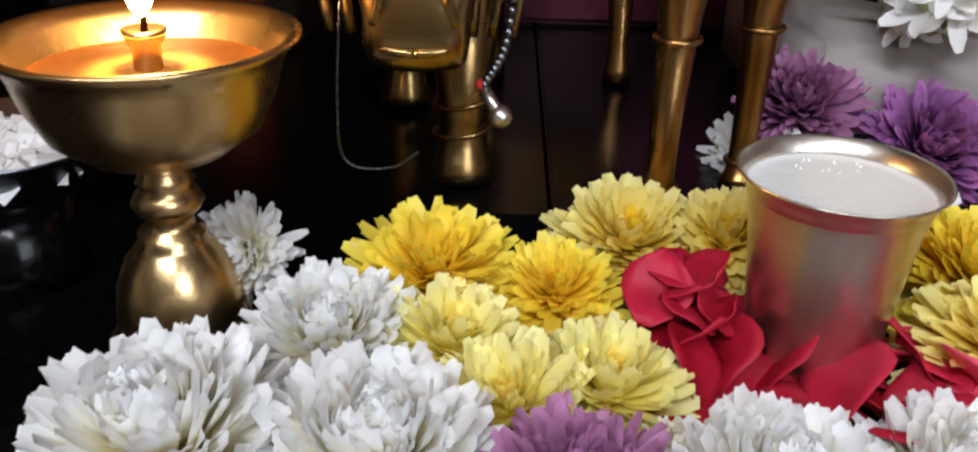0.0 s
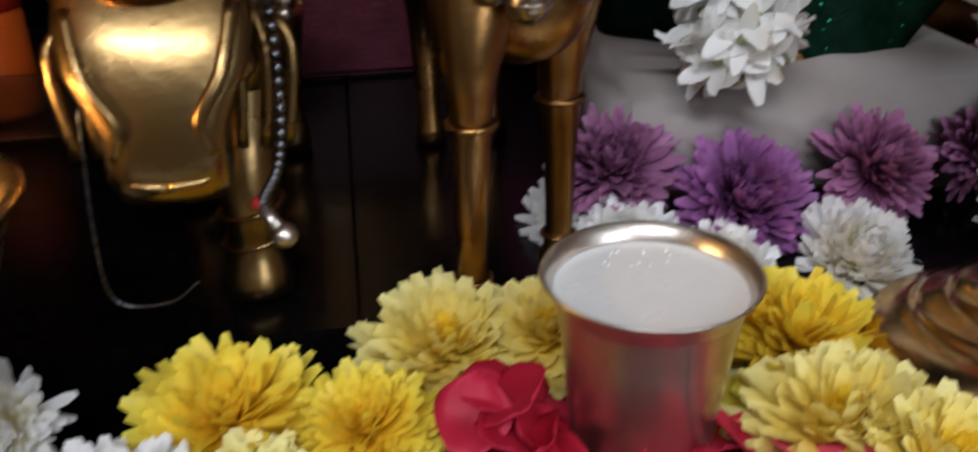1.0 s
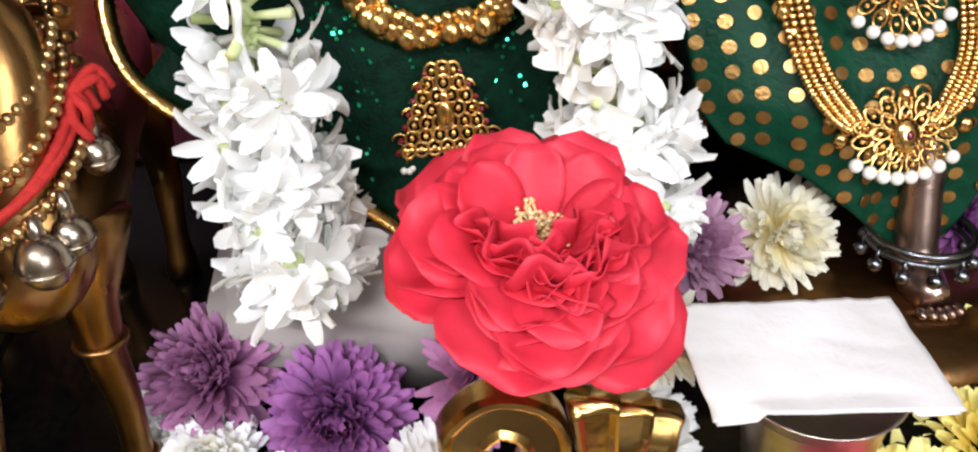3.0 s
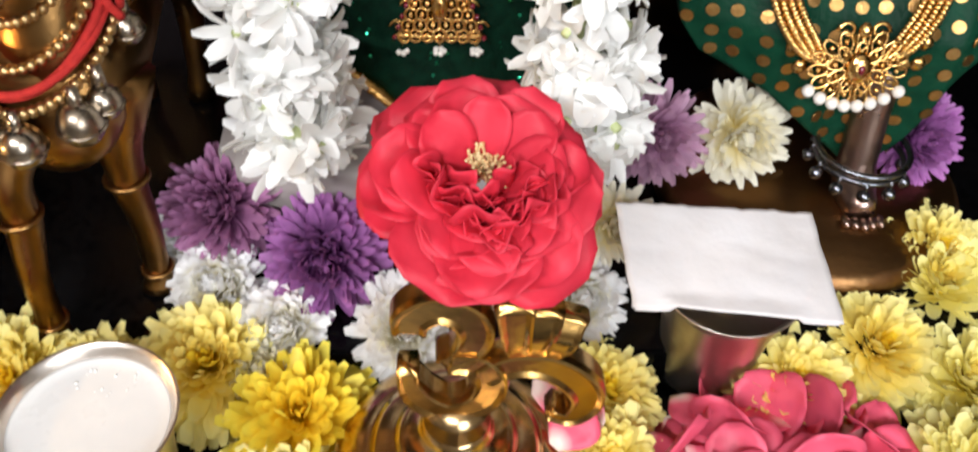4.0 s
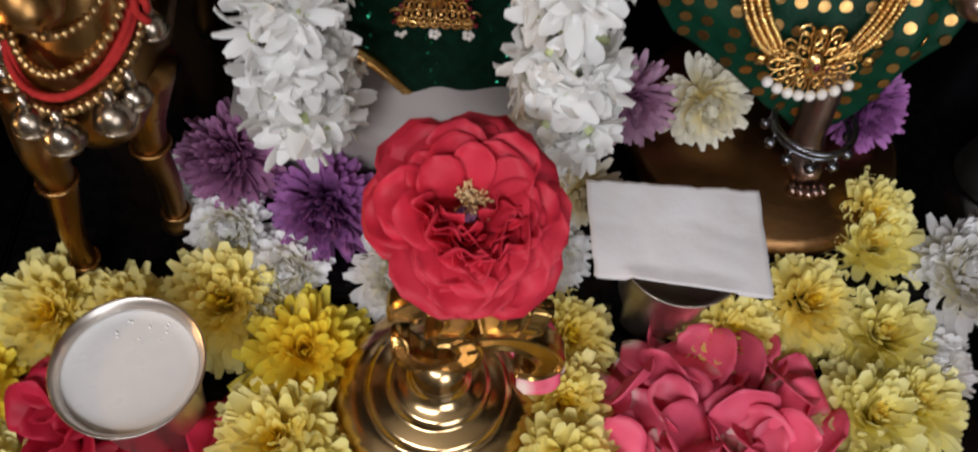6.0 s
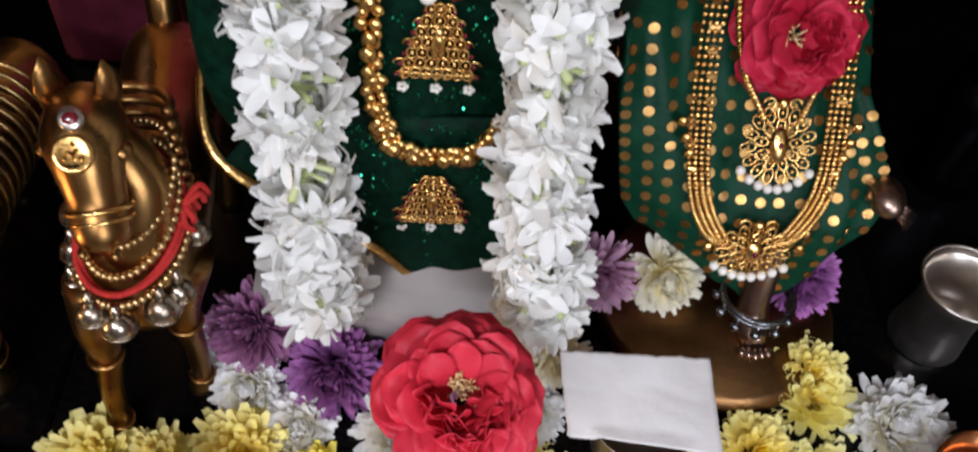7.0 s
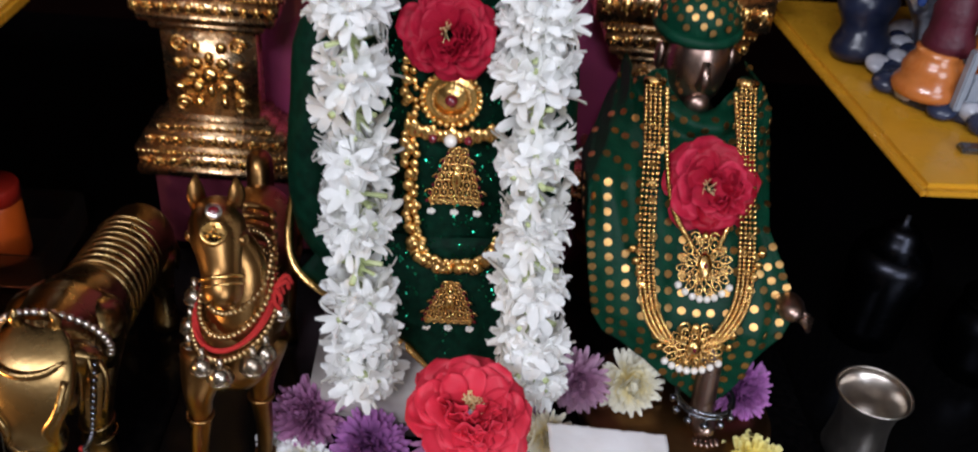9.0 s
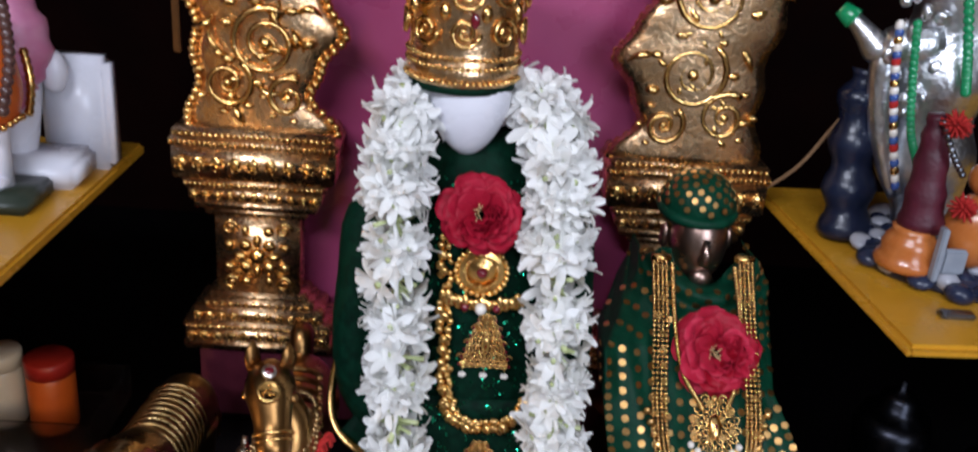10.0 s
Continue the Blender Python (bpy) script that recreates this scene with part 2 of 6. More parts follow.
PINKBOARD = material("magenta_satin", (0.33, 0.045, 0.13), 0.28, 0, (0.43, 0.085, 0.20), 9, 0.5, 0.2, 40)
YELLOWWOOD = material("yellow_lacquered_wood", (0.66, 0.33, 0.02), 0.28, 0, (0.50, 0.23, 0.012), 16, 0.6, 0.15, 90)
PEARL = material("pearl", (0.80, 0.74, 0.66), 0.2, 0, (0.86, 0.82, 0.76), 100, 0.5, coat=0.5)
REDTHREAD = material("red_thread", (0.36, 0.006, 0.005), 0.85, 0, (0.50, 0.022, 0.015), 300, 0.5, 0.6, 900)
GARNET = material("garnet", (0.10, 0.005, 0.010), 0.1, 0, (0.18, 0.01, 0.02), 300, 0.5, coat=0.6)
WAX = material("ghee", (0.62, 0.30, 0.07), 0.3, 0, (0.45, 0.18, 0.035), 70, 0.5)
BLACKPOT = material("blackened_metal", (0.03, 0.032, 0.04), 0.3, 1, (0.012, 0.012, 0.015), 60, 0.5, 0.05, 240)
FOIL = material("gold_foil_print", (0.66, 0.40, 0.15), 0.36, 1, (0.46, 0.24, 0.07), 200, 0.5, 0.3, 600)
# one image's maroon robe, and the seat satin with shade in its colour
MAROON = material("maroon_and_shaded_cloth", (0.05, 0.004, 0.012), 0.5, 0, (0.09, 0.008, 0.022), 60, 0.5, 0.5, 300)
SALT = material("white_crystals", (0.82, 0.82, 0.80), 0.5, 0, (0.72, 0.72, 0.7), 200, 0.5, 0.4, 500)


# ---------------------------------------------------------------- the setting
def slab(name, x0, x1, y0, y1, z0, z1, mat, b=0.002):
    ob = piece(name, Build().box(x0, x1, y0, y1, z0, z1, b).mesh(name, False), mat)
    ob["kind"] = "structure"
    return ob


tagged(slab("floor", -0.75, 1.25, 0.12, 1.15, -0.04, 0.0, GRANITE), "polished black granite altar slab", "altar slab")
tagged(slab("trim", -0.75, 0.062, 0.352, 1.149, 0.0, 0.025, GRANITE, 0.0015), "raised black granite step on the altar", "step")
tagged(slab("trim", 0.0635, 0.552, 0.350, 1.149, 0.0, 0.0255, GRANITE, 0.0015), "raised black granite step on the altar", "step")
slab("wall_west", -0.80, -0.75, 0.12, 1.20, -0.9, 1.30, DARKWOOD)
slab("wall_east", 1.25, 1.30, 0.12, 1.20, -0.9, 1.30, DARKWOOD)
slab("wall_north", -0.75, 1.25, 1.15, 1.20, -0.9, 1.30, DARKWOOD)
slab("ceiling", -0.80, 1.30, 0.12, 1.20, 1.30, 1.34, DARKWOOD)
# unseen room box, added to bounce light and give the brass reflections
slab("unseen_room_floor", -2.5, 3.0, -3.0, 1.2, -0.95, -0.9, PLASTER)
slab("unseen_room_ceiling", -2.5, 3.0, -3.0, 1.2, 1.9, 1.95, PLASTER)
slab("unseen_room_wall_south", -2.5, 3.0, -3.05, -3.0, -0.9, 1.9, PLASTER)
slab("unseen_room_wall_west", -2.55, -2.5, -3.0, 1.2, -0.9, 1.9, PLASTER)
slab("unseen_room_wall_east", 3.0, 3.05, -3.0, 1.2, -0.9, 1.9, PLASTER)
slab("unseen_room_wall_north_left", -2.5, -0.8, 1.15, 1.2, -0.9, 1.9, PLASTER)
slab("unseen_room_wall_north_right", 1.3, 3.0, 1.15, 1.2, -0.9, 1.9, PLASTER)
tagged(slab("shelf_left", -0.75, -0.066, 0.20, 0.72, 0.260, 0.272, YELLOWWOOD, 0.003), "yellow lacquered wooden side shelf", "shelf")
shelf = slab("shelf_right", 0.0, 0.70, 0.0, 0.31, -0.0075, 0.0, YELLOWWOOD, 0.003)
shelf.matrix_world = pose(0.542, 0.410, 0.272, 0, 0, 3.6)
tagged(shelf, "yellow lacquered wooden side shelf", "shelf")
for lip, m in ((Build().box(0.0, 0.70, -0.004, 0.0, -0.006, -0.0025, 0.001), shelf.matrix_world.copy()), (Build().box(-0.004, 0.0, -0.004, 0.31, -0.006, -0.0025, 0.001), shelf.matrix_world.copy())):
    ob = piece("trim", lip.mesh("trim", False), YELLOWWOOD, m=m)
    tagged(ob, "yellow moulding along the shelf edge", "moulding", kind="structure")


# ---------------------------------------------------------------- flowers
def petal_grid(length, width, curl, cup, nu=5, nv=3, tip=0.6, base=0.25, start=0.0):
    """A petal along +x, curling up, cupped across."""
    v, f = [], []
    x = z = 0.0
    for i in range(nu):
        u = i / (nu - 1)
        th = start + curl * u
        if i:
            x += length / (nu - 1) * math.cos(th)
            z += length / (nu - 1) * math.sin(th)
        w = width * (base + (1 - base) * math.sin(min(1, u / tip) * math.pi / 2)) * (1 if u <= tip else math.sqrt(max(0.0, 1 - ((u - tip) / (1 - tip)) ** 2 * 0.80)))
        for j in range(nv):
            s = 2 * j / (nv - 1) - 1
            v.append((x, s * w / 2, z + cup * width * s * s * (0.4 + 0.6 * u)))
    for i in range(nu - 1):
        for j in range(nv - 1):
            f.append((i * nv + j, (i + 1) * nv + j, (i + 1) * nv + j + 1, i * nv + j + 1))
    return v, f


def rot(rx, ry, rz):
    return Euler((rx, ry, rz)).to_matrix().to_4x4()


def chrysanthemum_meshes(seed, radius, n, width, dome=0.62, inward=0.0, open_wide=False):
    """Petals in a spiral, upright in the heart and drooping at the rim, with the heart as a mesh of its own."""
    rnd = random.Random(seed)
    outer, heart = Build(), Build()
    for i in range(n):
        k = (i + 0.5) / n
        az = i * 2.39996 + rnd.uniform(-0.3, 0.3)
        el = 84 * (1 - k) ** 0.75 - 20 * k + rnd.uniform(-10, 10)
        if open_wide:
            el = 76 * (1 - k) ** 1.15 - 12 * k + rnd.uniform(-9, 9)
        ln = radius * (dome + (1.0 - dome) * k) * rnd.uniform(0.82, 1.10)
        if k < 0.2:
            ln *= 0.62 + 1.9 * k
        w = width * radius * rnd.uniform(0.8, 1.2) * (0.45 + 0.55 * min(1, k * 2.2))
        v, f = petal_grid(ln, w, radians((rnd.uniform(-14, 24) if open_wide else rnd.uniform(-8, 46)) + inward) * (1.2 - k * 0.6), rnd.uniform(0.05, 0.16) if open_wide else rnd.uniform(0.08, 0.28), 7, 3, 0.62 if open_wide else 0.74, 0.42 if open_wide else 0.35)
        tw = rnd.uniform(-0.5, 0.5)
        v = [(a, b * math.cos(tw * a / ln) - 0, c + b * math.sin(tw * a / ln)) for a, b, c in v]
        m = rot(0, 0, az) @ Matrix.Translation((radius * 0.12 * k, 0, radius * 0.16 * (1 - k))) @ rot(rnd.uniform(-0.35, 0.35), -radians(el), rnd.uniform(-0.15, 0.15))
        (heart if k < 0.10 else outer).add(v, f, m)
    heart.ball((0, 0, radius * 0.14), radius * 0.2, radius * 0.2, radius * 0.16, 10, 6)
    return outer.mesh("petals"), heart.mesh("heart")


def thicken(mesh, thick):
    """Gives a one-skin mesh a back, so that petals and cloth have thickness."""
    bm = bmesh.new()
    bm.from_mesh(mesh)
    bmesh.ops.solidify(bm, geom=bm.faces[:], thickness=thick)
    bm.to_mesh(mesh)
    bm.free()
    mesh.polygons.foreach_set("use_smooth", [True] * len(mesh.polygons))
    return mesh


KINDS = {
    "white": ("white chrysanthemum with a creamy heart", WHITE_C, CREAM_P, 400, 0.215),
    "cream": ("cream white chrysanthemum with curling petals", CREAM_P, CREAM_P, 240, 0.20),
    "yellow": ("bright yellow chrysanthemum with layered petals", YELLOW_P, ORANGE_P, 270, 0.235),
    "deep": ("deep yellow chrysanthemum, petals half open", ORANGE_P, ORANGE_P, 250, 0.230),
    "pale": ("pale greenish-yellow chrysanthemum, loosely open", PALE_P, YELLOW_P, 230, 0.25),
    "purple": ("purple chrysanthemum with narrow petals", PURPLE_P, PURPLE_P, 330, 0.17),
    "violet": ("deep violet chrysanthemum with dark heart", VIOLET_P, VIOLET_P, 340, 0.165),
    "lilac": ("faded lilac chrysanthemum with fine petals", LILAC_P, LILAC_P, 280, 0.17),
}
STOCK = {}


def chrysanthemum(kind, x, y, z, size, tilt=(0, 0), variant=0, turn=None):
    label, petals, heart, n, w = KINDS[kind]
    key = (kind, variant)
    if key not in STOCK:
        a, b = chrysanthemum_meshes(hash_of(kind) + variant * 7, 0.03, n, w, 0.62, 20 if kind in ("white", "cream") else 0, kind in ("yellow", "deep", "pale"))
        STOCK[key] = (a, b)
    a, b = STOCK[key]
    s = size / 0.06
    th = empty("chrysanthemum", pose(x, y, z, tilt[0], tilt[1], 0) @ pose(0, 0, 0, 0, 0, (x * 7919 + y * 104729) * 360 % 360 if turn is None else turn) @ Matrix.Scale(s, 4), label, "flower", kind + " flowers on the altar")
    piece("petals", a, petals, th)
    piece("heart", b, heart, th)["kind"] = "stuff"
    return th


def hash_of(word):
    return sum(ord(c) * (i + 3) for i, c in enumerate(word))


# flowers strewn over the front of the slab
FRONT = [
    ("white", -0.042, 0.228, 0.012, 0.068, (14, -4)), ("white", 0.014, 0.226, 0.012, 0.062, (12, 4)), ("purple", 0.066, 0.216, 0.006, 0.060, (10, 0)),
    ("white", 0.116, 0.220, 0.007, 0.058, (8, 3)), ("white", 0.164, 0.222, 0.009, 0.056, (10, -4)), ("white", -0.006, 0.276, 0.016, 0.050, (22, 0)),
    ("white", -0.043, 0.318, 0.024, 0.036, (58, -30)), ("deep", 0.022, 0.313, 0.018, 0.048, (20, 4)), ("deep", 0.063, 0.302, 0.018, 0.038, (18, -6)),
    ("yellow", 0.090, 0.338, 0.018, 0.050, (20, 4)), ("yellow", 0.124, 0.335, 0.022, 0.040, (20, -4)), ("pale", 0.030, 0.278, 0.012, 0.044, (10, 10)),
    ("pale", 0.048, 0.252, 0.008, 0.046, (12, -8)), ("pale", 0.076, 0.262, 0.008, 0.046, (8, 6)), ("cream", 0.093, 0.240, 0.004, 0.026, (10, 6)),
    ("yellow", 0.168, 0.345, 0.020, 0.050, (18, 2)), ("deep", 0.206, 0.322, 0.018, 0.050, (12, 6)), ("yellow", 0.200, 0.280, 0.014, 0.052, (8, -10)),
    ("yellow", 0.218, 0.258, 0.014, 0.050, (10, 4)), ("yellow", 0.326, 0.300, 0.016, 0.044, (14, 4)), ("yellow", 0.326, 0.267, 0.016, 0.052, (8, 4)),
    ("yellow", 0.330, 0.334, 0.014, 0.042, (10, 10)), ("yellow", 0.412, 0.338, 0.014, 0.044, (14, 0)), ("yellow", 0.452, 0.356, 0.016, 0.046, (14, 4)),
    ("pale", 0.492, 0.388, 0.020, 0.050, (14, -8)), ("pale", 0.490, 0.340, 0.012, 0.050, (8, -4)), ("pale", 0.474, 0.298, 0.012, 0.048, (8, 8)),
    ("pale", 0.500, 0.305, 0.010, 0.044, (4, 0)), ("pale", 0.470, 0.268, 0.008, 0.044, (6, 4)), ("white", 0.122, 0.240, 0.000, 0.040, (6, 0)),
    ("white", 0.162, 0.238, 0.000, 0.042, (6, 0)), ("violet", 0.200, 0.240, 0.000, 0.040, (6, 0)), ("white", 0.250, 0.232, 0.000, 0.046, (6, 0)),
    ("violet", 0.292, 0.236, 0.000, 0.042, (6, 0)), ("white", 0.338, 0.240, 0.002, 0.046, (6, 0)), ("white", 0.384, 0.238, 0.002, 0.046, (6, 0)),
    ("violet", 0.428, 0.240, 0.000, 0.044, (6, 0)), ("white", 0.466, 0.240, 0.000, 0.044, (6, 0)), ("white", 0.537, 0.370, 0.026, 0.058, (16, -6)),
    ("white", 0.516, 0.328, 0.008, 0.042, (10, -4)), ("yellow", 0.492, 0.402, 0.028, 0.040, (20, 0)),
]
for i, (kind, x, y, z, size, tilt) in enumerate(FRONT):
    chrysanthemum(kind, x, y, z, size * (1.26 if kind in ("yellow", "deep", "pale") else 1.06), tilt, i % 3)

# flowers leaning on the feet of the images
BACK = [
    ("violet", 0.212, 0.390, 0.0405, 0.056, (50, 4)), ("purple", 0.167, 0.410, 0.050, 0.052, (42, -14)), ("purple", 0.268, 0.392, 0.050, 0.048, (46, 16)),
    ("white", 0.166, 0.384, 0.028, 0.042, (36, -6)), ("white", 0.196, 0.362, 0.026, 0.040, (30, 0)), ("white", 0.247, 0.362, 0.026, 0.046, (34, 4)),
    ("white", 0.150, 0.410, 0.028, 0.040, (40, -10)), ("purple", 0.322, 0.404, 0.047, 0.044, (50, 10)), ("white", 0.322, 0.372, 0.034, 0.040, (40, 10)),
    ("cream", 0.336, 0.392, 0.060, 0.036, (50, 10)), ("lilac", 0.364, 0.452, 0.058, 0.048, (60, 6)), ("cream", 0.404, 0.454, 0.057, 0.050, (58, 0)),
    ("violet", 0.491, 0.456, 0.054, 0.048, (58, 8)), ("cream", 0.190, 0.342, 0.022, 0.034, (24, 0)),
]
for i, (kind, x, y, z, size, tilt) in enumerate(BACK):
    chrysanthemum(kind, x, y, z, size, tilt, i % 3)


# ---------------------------------------------------------------- cups
def tumbler(x, y, z, label, full, rim=0.030, high=0.060, lean=(0, 0), mat=None):
    th = empty("tumbler", pose(x, y, z, *lean), label, "tumbler", "silver tumblers")
    b = rim * 0.66
    neck = high - 0.0036
    prof = [(0.0005, 0.0), (b * 0.95, 0.0), (b * 0.985, 0.0008), (b, 0.0022)]
    for i in range(1, 25):
        u = i / 24
        prof.append((b + (rim * 0.845 - b) * u + rim * 0.055 * u ** 9, 0.0022 + (neck - 0.0022) * u))
    prof += [(rim * 0.875, neck), (rim * 0.83, neck - 0.006), (b * 0.95, 0.004), (0.0005, 0.003)]
    lip = [(rim * 0.835, neck - 0.0060), (rim * 0.8995, neck - 0.0001), (rim * 0.925, high - 0.0020), (rim * 0.958, high - 0.0006), (rim * 0.990, high + 0.0002), (rim, high + 0.0007), (rim * 0.992, high + 0.0012), (rim * 0.965, high + 0.0007), (rim * 0.925, high - 0.0008), (rim * 0.875, neck), (rim * 0.835, neck - 0.0058)]
    piece("rim", Build().lathe(lip, 64).mesh("rim"), mat or SILVER, th, "flared polished rim")
    piece("body", Build().lathe(prof, 64).mesh("body"), mat or SILVER, th)
    if full:
        bm = Build().lathe([(rim * 0.868, high - 0.0056), (rim * 0.878, high - 0.0036), (rim * 0.85, high - 0.0041), (rim * 0.70, high - 0.0042), (0.0005, high - 0.0042)], 48)
        rnd = random.Random(5)
        piece("milk", bm.mesh("milk"), MILK, th, "white milk filled to the brim")
        bub = Build()
        for i in range(16):
            bub.ball((rnd.uniform(-0.3, 0.4) * rim, rnd.uniform(0.35, 0.72) * rim, high - 0.0042), rnd.uniform(0.0003, 0.0007), seg=6, rings=4)
        piece("bubbles", bub.mesh("bubbles"), MILK, th)
    return th


tumbler(0.1440, 0.2925, 0.009, "silver tumbler of milk with a flared rim", True, 0.0308, 0.0615)
tumbler(0.379, 0.358, 0.0045, "silver tumbler under a folded white napkin", False, lean=(0, 0))


def napkin():
    """A tissue folded in two over the tumbler, creased, with a torn far edge."""
    th = empty("napkin", pose(0.379, 0.358, 0.066), "folded white paper napkin laid over a tumbler", "napkin")
    n = 30
    c = [Vector((0.333, 0.383, 0.083)), Vector((0.418, 0.388, 0.072)), Vector((0.417, 0.333, 0.068)), Vector((0.337, 0.343, 0.0655))]
    for name, drop, seed, inset in (("upper_ply", 0.0, 3.0, 0.0), ("lower_ply", 0.0022, 11.0, 0.02)):
        v, f = [], []
        for i in range(n + 1):
            for j in range(n + 1):
                a, b = i / n, j / n
                ragged = 0.022 * noise.noise((a * 7, seed, 1)) + 0.016 * noise.noise((a * 23, seed, 5))
                bb = inset * 0.5 + b * (1 - inset + ragged)
                aa = inset + a * (1 - inset * 1.6) + 0.008 * noise.noise((b * 5, seed, 9))
                p = (c[3] * (1 - aa) + c[2] * aa) * (1 - bb) + (c[0] * (1 - aa) + c[1] * aa) * bb
                crease = abs(noise.noise((a * 2.3, b * 1.9, seed))) + 0.4 * abs(noise.noise((a * 2.6 + b * 3, b * 2.2 - a * 1.5, seed + 4)))
                p.z += 0.0018 * crease - 0.0006 - drop
                if math.hypot(p.x - 0.379, p.y - 0.358) < 0.032:
                    p.z = max(p.z, 0.0680 - drop * 0.35 + 0.0010 * crease)
                v.append(p - Vector((0.379, 0.358, 0.066)))
        for i in range(n):
            for j in range(n):
                f.append((i * (n + 1) + j, (i + 1) * (n + 1) + j, (i + 1) * (n + 1) + j + 1, i * (n + 1) + j + 1))
        piece(name, thicken(mesh_from(name, v, f), 0.0006), PAPER, th)


napkin()


# ---------------------------------------------------------------- oil lamp
def oil_lamp():
    th = empty("oil_lamp", pose(-0.060, 0.300, 0.0), "lit brass oil lamp on a turned stem", "oil lamp")
    base = [(0.0005, 0), (0.0245, 0), (0.0245, 0.003), (0.0225, 0.006), (0.0205, 0.010), (0.0205, 0.015), (0.0195, 0.023), (0.0160, 0.032), (0.012, 0.037), (0.0105, 0.039), (0.0105, 0.042),
            (0.0075, 0.043), (0.0070, 0.047), (0.0095, 0.049), (0.0112, 0.052), (0.0095, 0.0555), (0.0078, 0.057), (0.0090, 0.059), (0.0078, 0.061), (0.0070, 0.063), (0.0068, 0.068), (0.0005, 0.068)]
    piece("stem", Build().lathe(base, 48).mesh("stem"), BRASS, th)
    bowl = [(0.0005, 0.0), (0.010, 0.0), (0.022, 0.003), (0.031, 0.010), (0.036, 0.020), (0.0385, 0.029), (0.041, 0.034), (0.0445, 0.0365), (0.0445, 0.038), (0.041, 0.0375), (0.0375, 0.034),
            (0.034, 0.022), (0.026, 0.010), (0.012, 0.004), (0.0005, 0.0035)]
    piece("bowl", Build().lathe(bowl, 64).mesh("bowl"), BRASS, th, m=pose(0, 0, 0.067))
    piece("oil", Build().lathe([(0.0355, 0.094), (0.0005, 0.0942)], 48).mesh("oil"), WAX, th, "amber ghee in the bowl")
    piece("wick_holder", Build().lathe([(0.0005, 0.08), (0.0042, 0.08), (0.0042, 0.101), (0.0062, 0.104), (0.0065, 0.106), (0.005, 0.106), (0.0005, 0.105)], 24).mesh("wick_holder"), BRASS, th)
    piece("wick", Build().tube([(0, 0, 0.104), (0.0005, 0, 0.108), (0, 0.0005, 0.112)], [0.0012, 0.0011, 0.0006], 8).mesh("wick"), DARKWOOD, th)
    fl = [(0.0004, 0.109), (0.0028, 0.112), (0.0042, 0.116), (0.0045, 0.120), (0.0036, 0.127), (0.0020, 0.135), (0.0006, 0.142)]
    flame = piece("flame", Build().lathe(fl, 20).mesh("flame"), glow("flame_light", (1.0, 0.62, 0.22), 60.0), th, "small bright yellow flame")
    flame.visible_shadow = False
    d = bpy.data.lights.new("flame_lamp", "POINT")
    d.energy, d.color, d.shadow_soft_size = 0.55, (1.0, 0.58, 0.22), 0.004
    new("flame_lamp", d).matrix_world = pose(-0.060, 0.300, 0.1215)


oil_lamp()


# ---------------------------------------------------------------- rose on the brass emblem
def rose(x, y, z, size, tilt, label, mat, n=46, seed=1, turn=0):
    """Broad guard petals outside, then narrower ones, and a ruffled heart pressed to one side of the stamens."""
    th = empty("rose", pose(x, y, z, *tilt) @ pose(0, 0, 0, 0, 0, turn), label, "rose", "red roses")
    rnd = random.Random(seed)
    R = size / 2
    for i in range(n):
        k = (i + 0.5) / n
        az = i * 2.39996 + rnd.uniform(-0.3, 0.3)
        heart = k < 0.36
        # the heart leans towards the near side, where its petals crowd
        if heart:
            az = -1.57 + rnd.uniform(-1.45, 1.45)
        el = 78 - 62 * k ** 0.8 - 20 * k ** 3 + rnd.uniform(-6, 6)
        ln = R * (0.34 + 0.66 * k ** 0.75) * rnd.uniform(0.92, 1.06)
        wd = R * (0.24 + 0.62 * k) * rnd.uniform(0.85, 1.15)
        v, f = petal_grid(ln, wd, radians(rnd.uniform(-55, -15) if not heart else rnd.uniform(-50, 30)), rnd.uniform(0.02, 0.14), 9, 9, 0.70, 0.34, radians(12))
        sd = rnd.uniform(0, 50)
        ruff = 0.075 if heart else 0.035
        v = [(a, b, c + R * (0.09 * noise.noise((a / R * 2.6, b / R * 2.6, sd)) + ruff * math.sin(b / R * (19 if heart else 11) + sd)) * max(0.0, a / ln)) for a, b, c in v]
        out = R * (0.10 if not heart else 0.20 + 0.36 * k)
        m = rot(0, 0, az) @ Matrix.Translation((out, 0, R * 0.15 * (1 - k) - R * 0.03)) @ rot(rnd.uniform(-0.3, 0.3), -radians(el), rnd.uniform(-0.15, 0.15))
        piece("petal", thicken(Build().add(v, f, m).mesh("petal"), R * 0.007), mat, th)
    st = Build()
    for i in range(60 if n > 70 else 14):
        a, e, ln = rnd.uniform(0, 6.28), rnd.uniform(0.5, 1.5), R * rnd.uniform(0.16, 0.27)
        d = Vector((math.cos(a) * math.cos(e), math.sin(a) * math.cos(e), math.sin(e)))
        p = Vector((rnd.uniform(-0.07, 0.07) * R, rnd.uniform(0.04, 0.16) * R, R * 0.13))
        st.tube([p, p + d * ln * 0.6, p + d * ln], [R * 0.007] * 3, 5)
        st.ball(p + d * ln, R * 0.017, seg=6, rings=4)
    piece("stamens", st.mesh("stamens"), STAMEN, th, "pale golden stamens")["kind"] = "stuff"
    return th


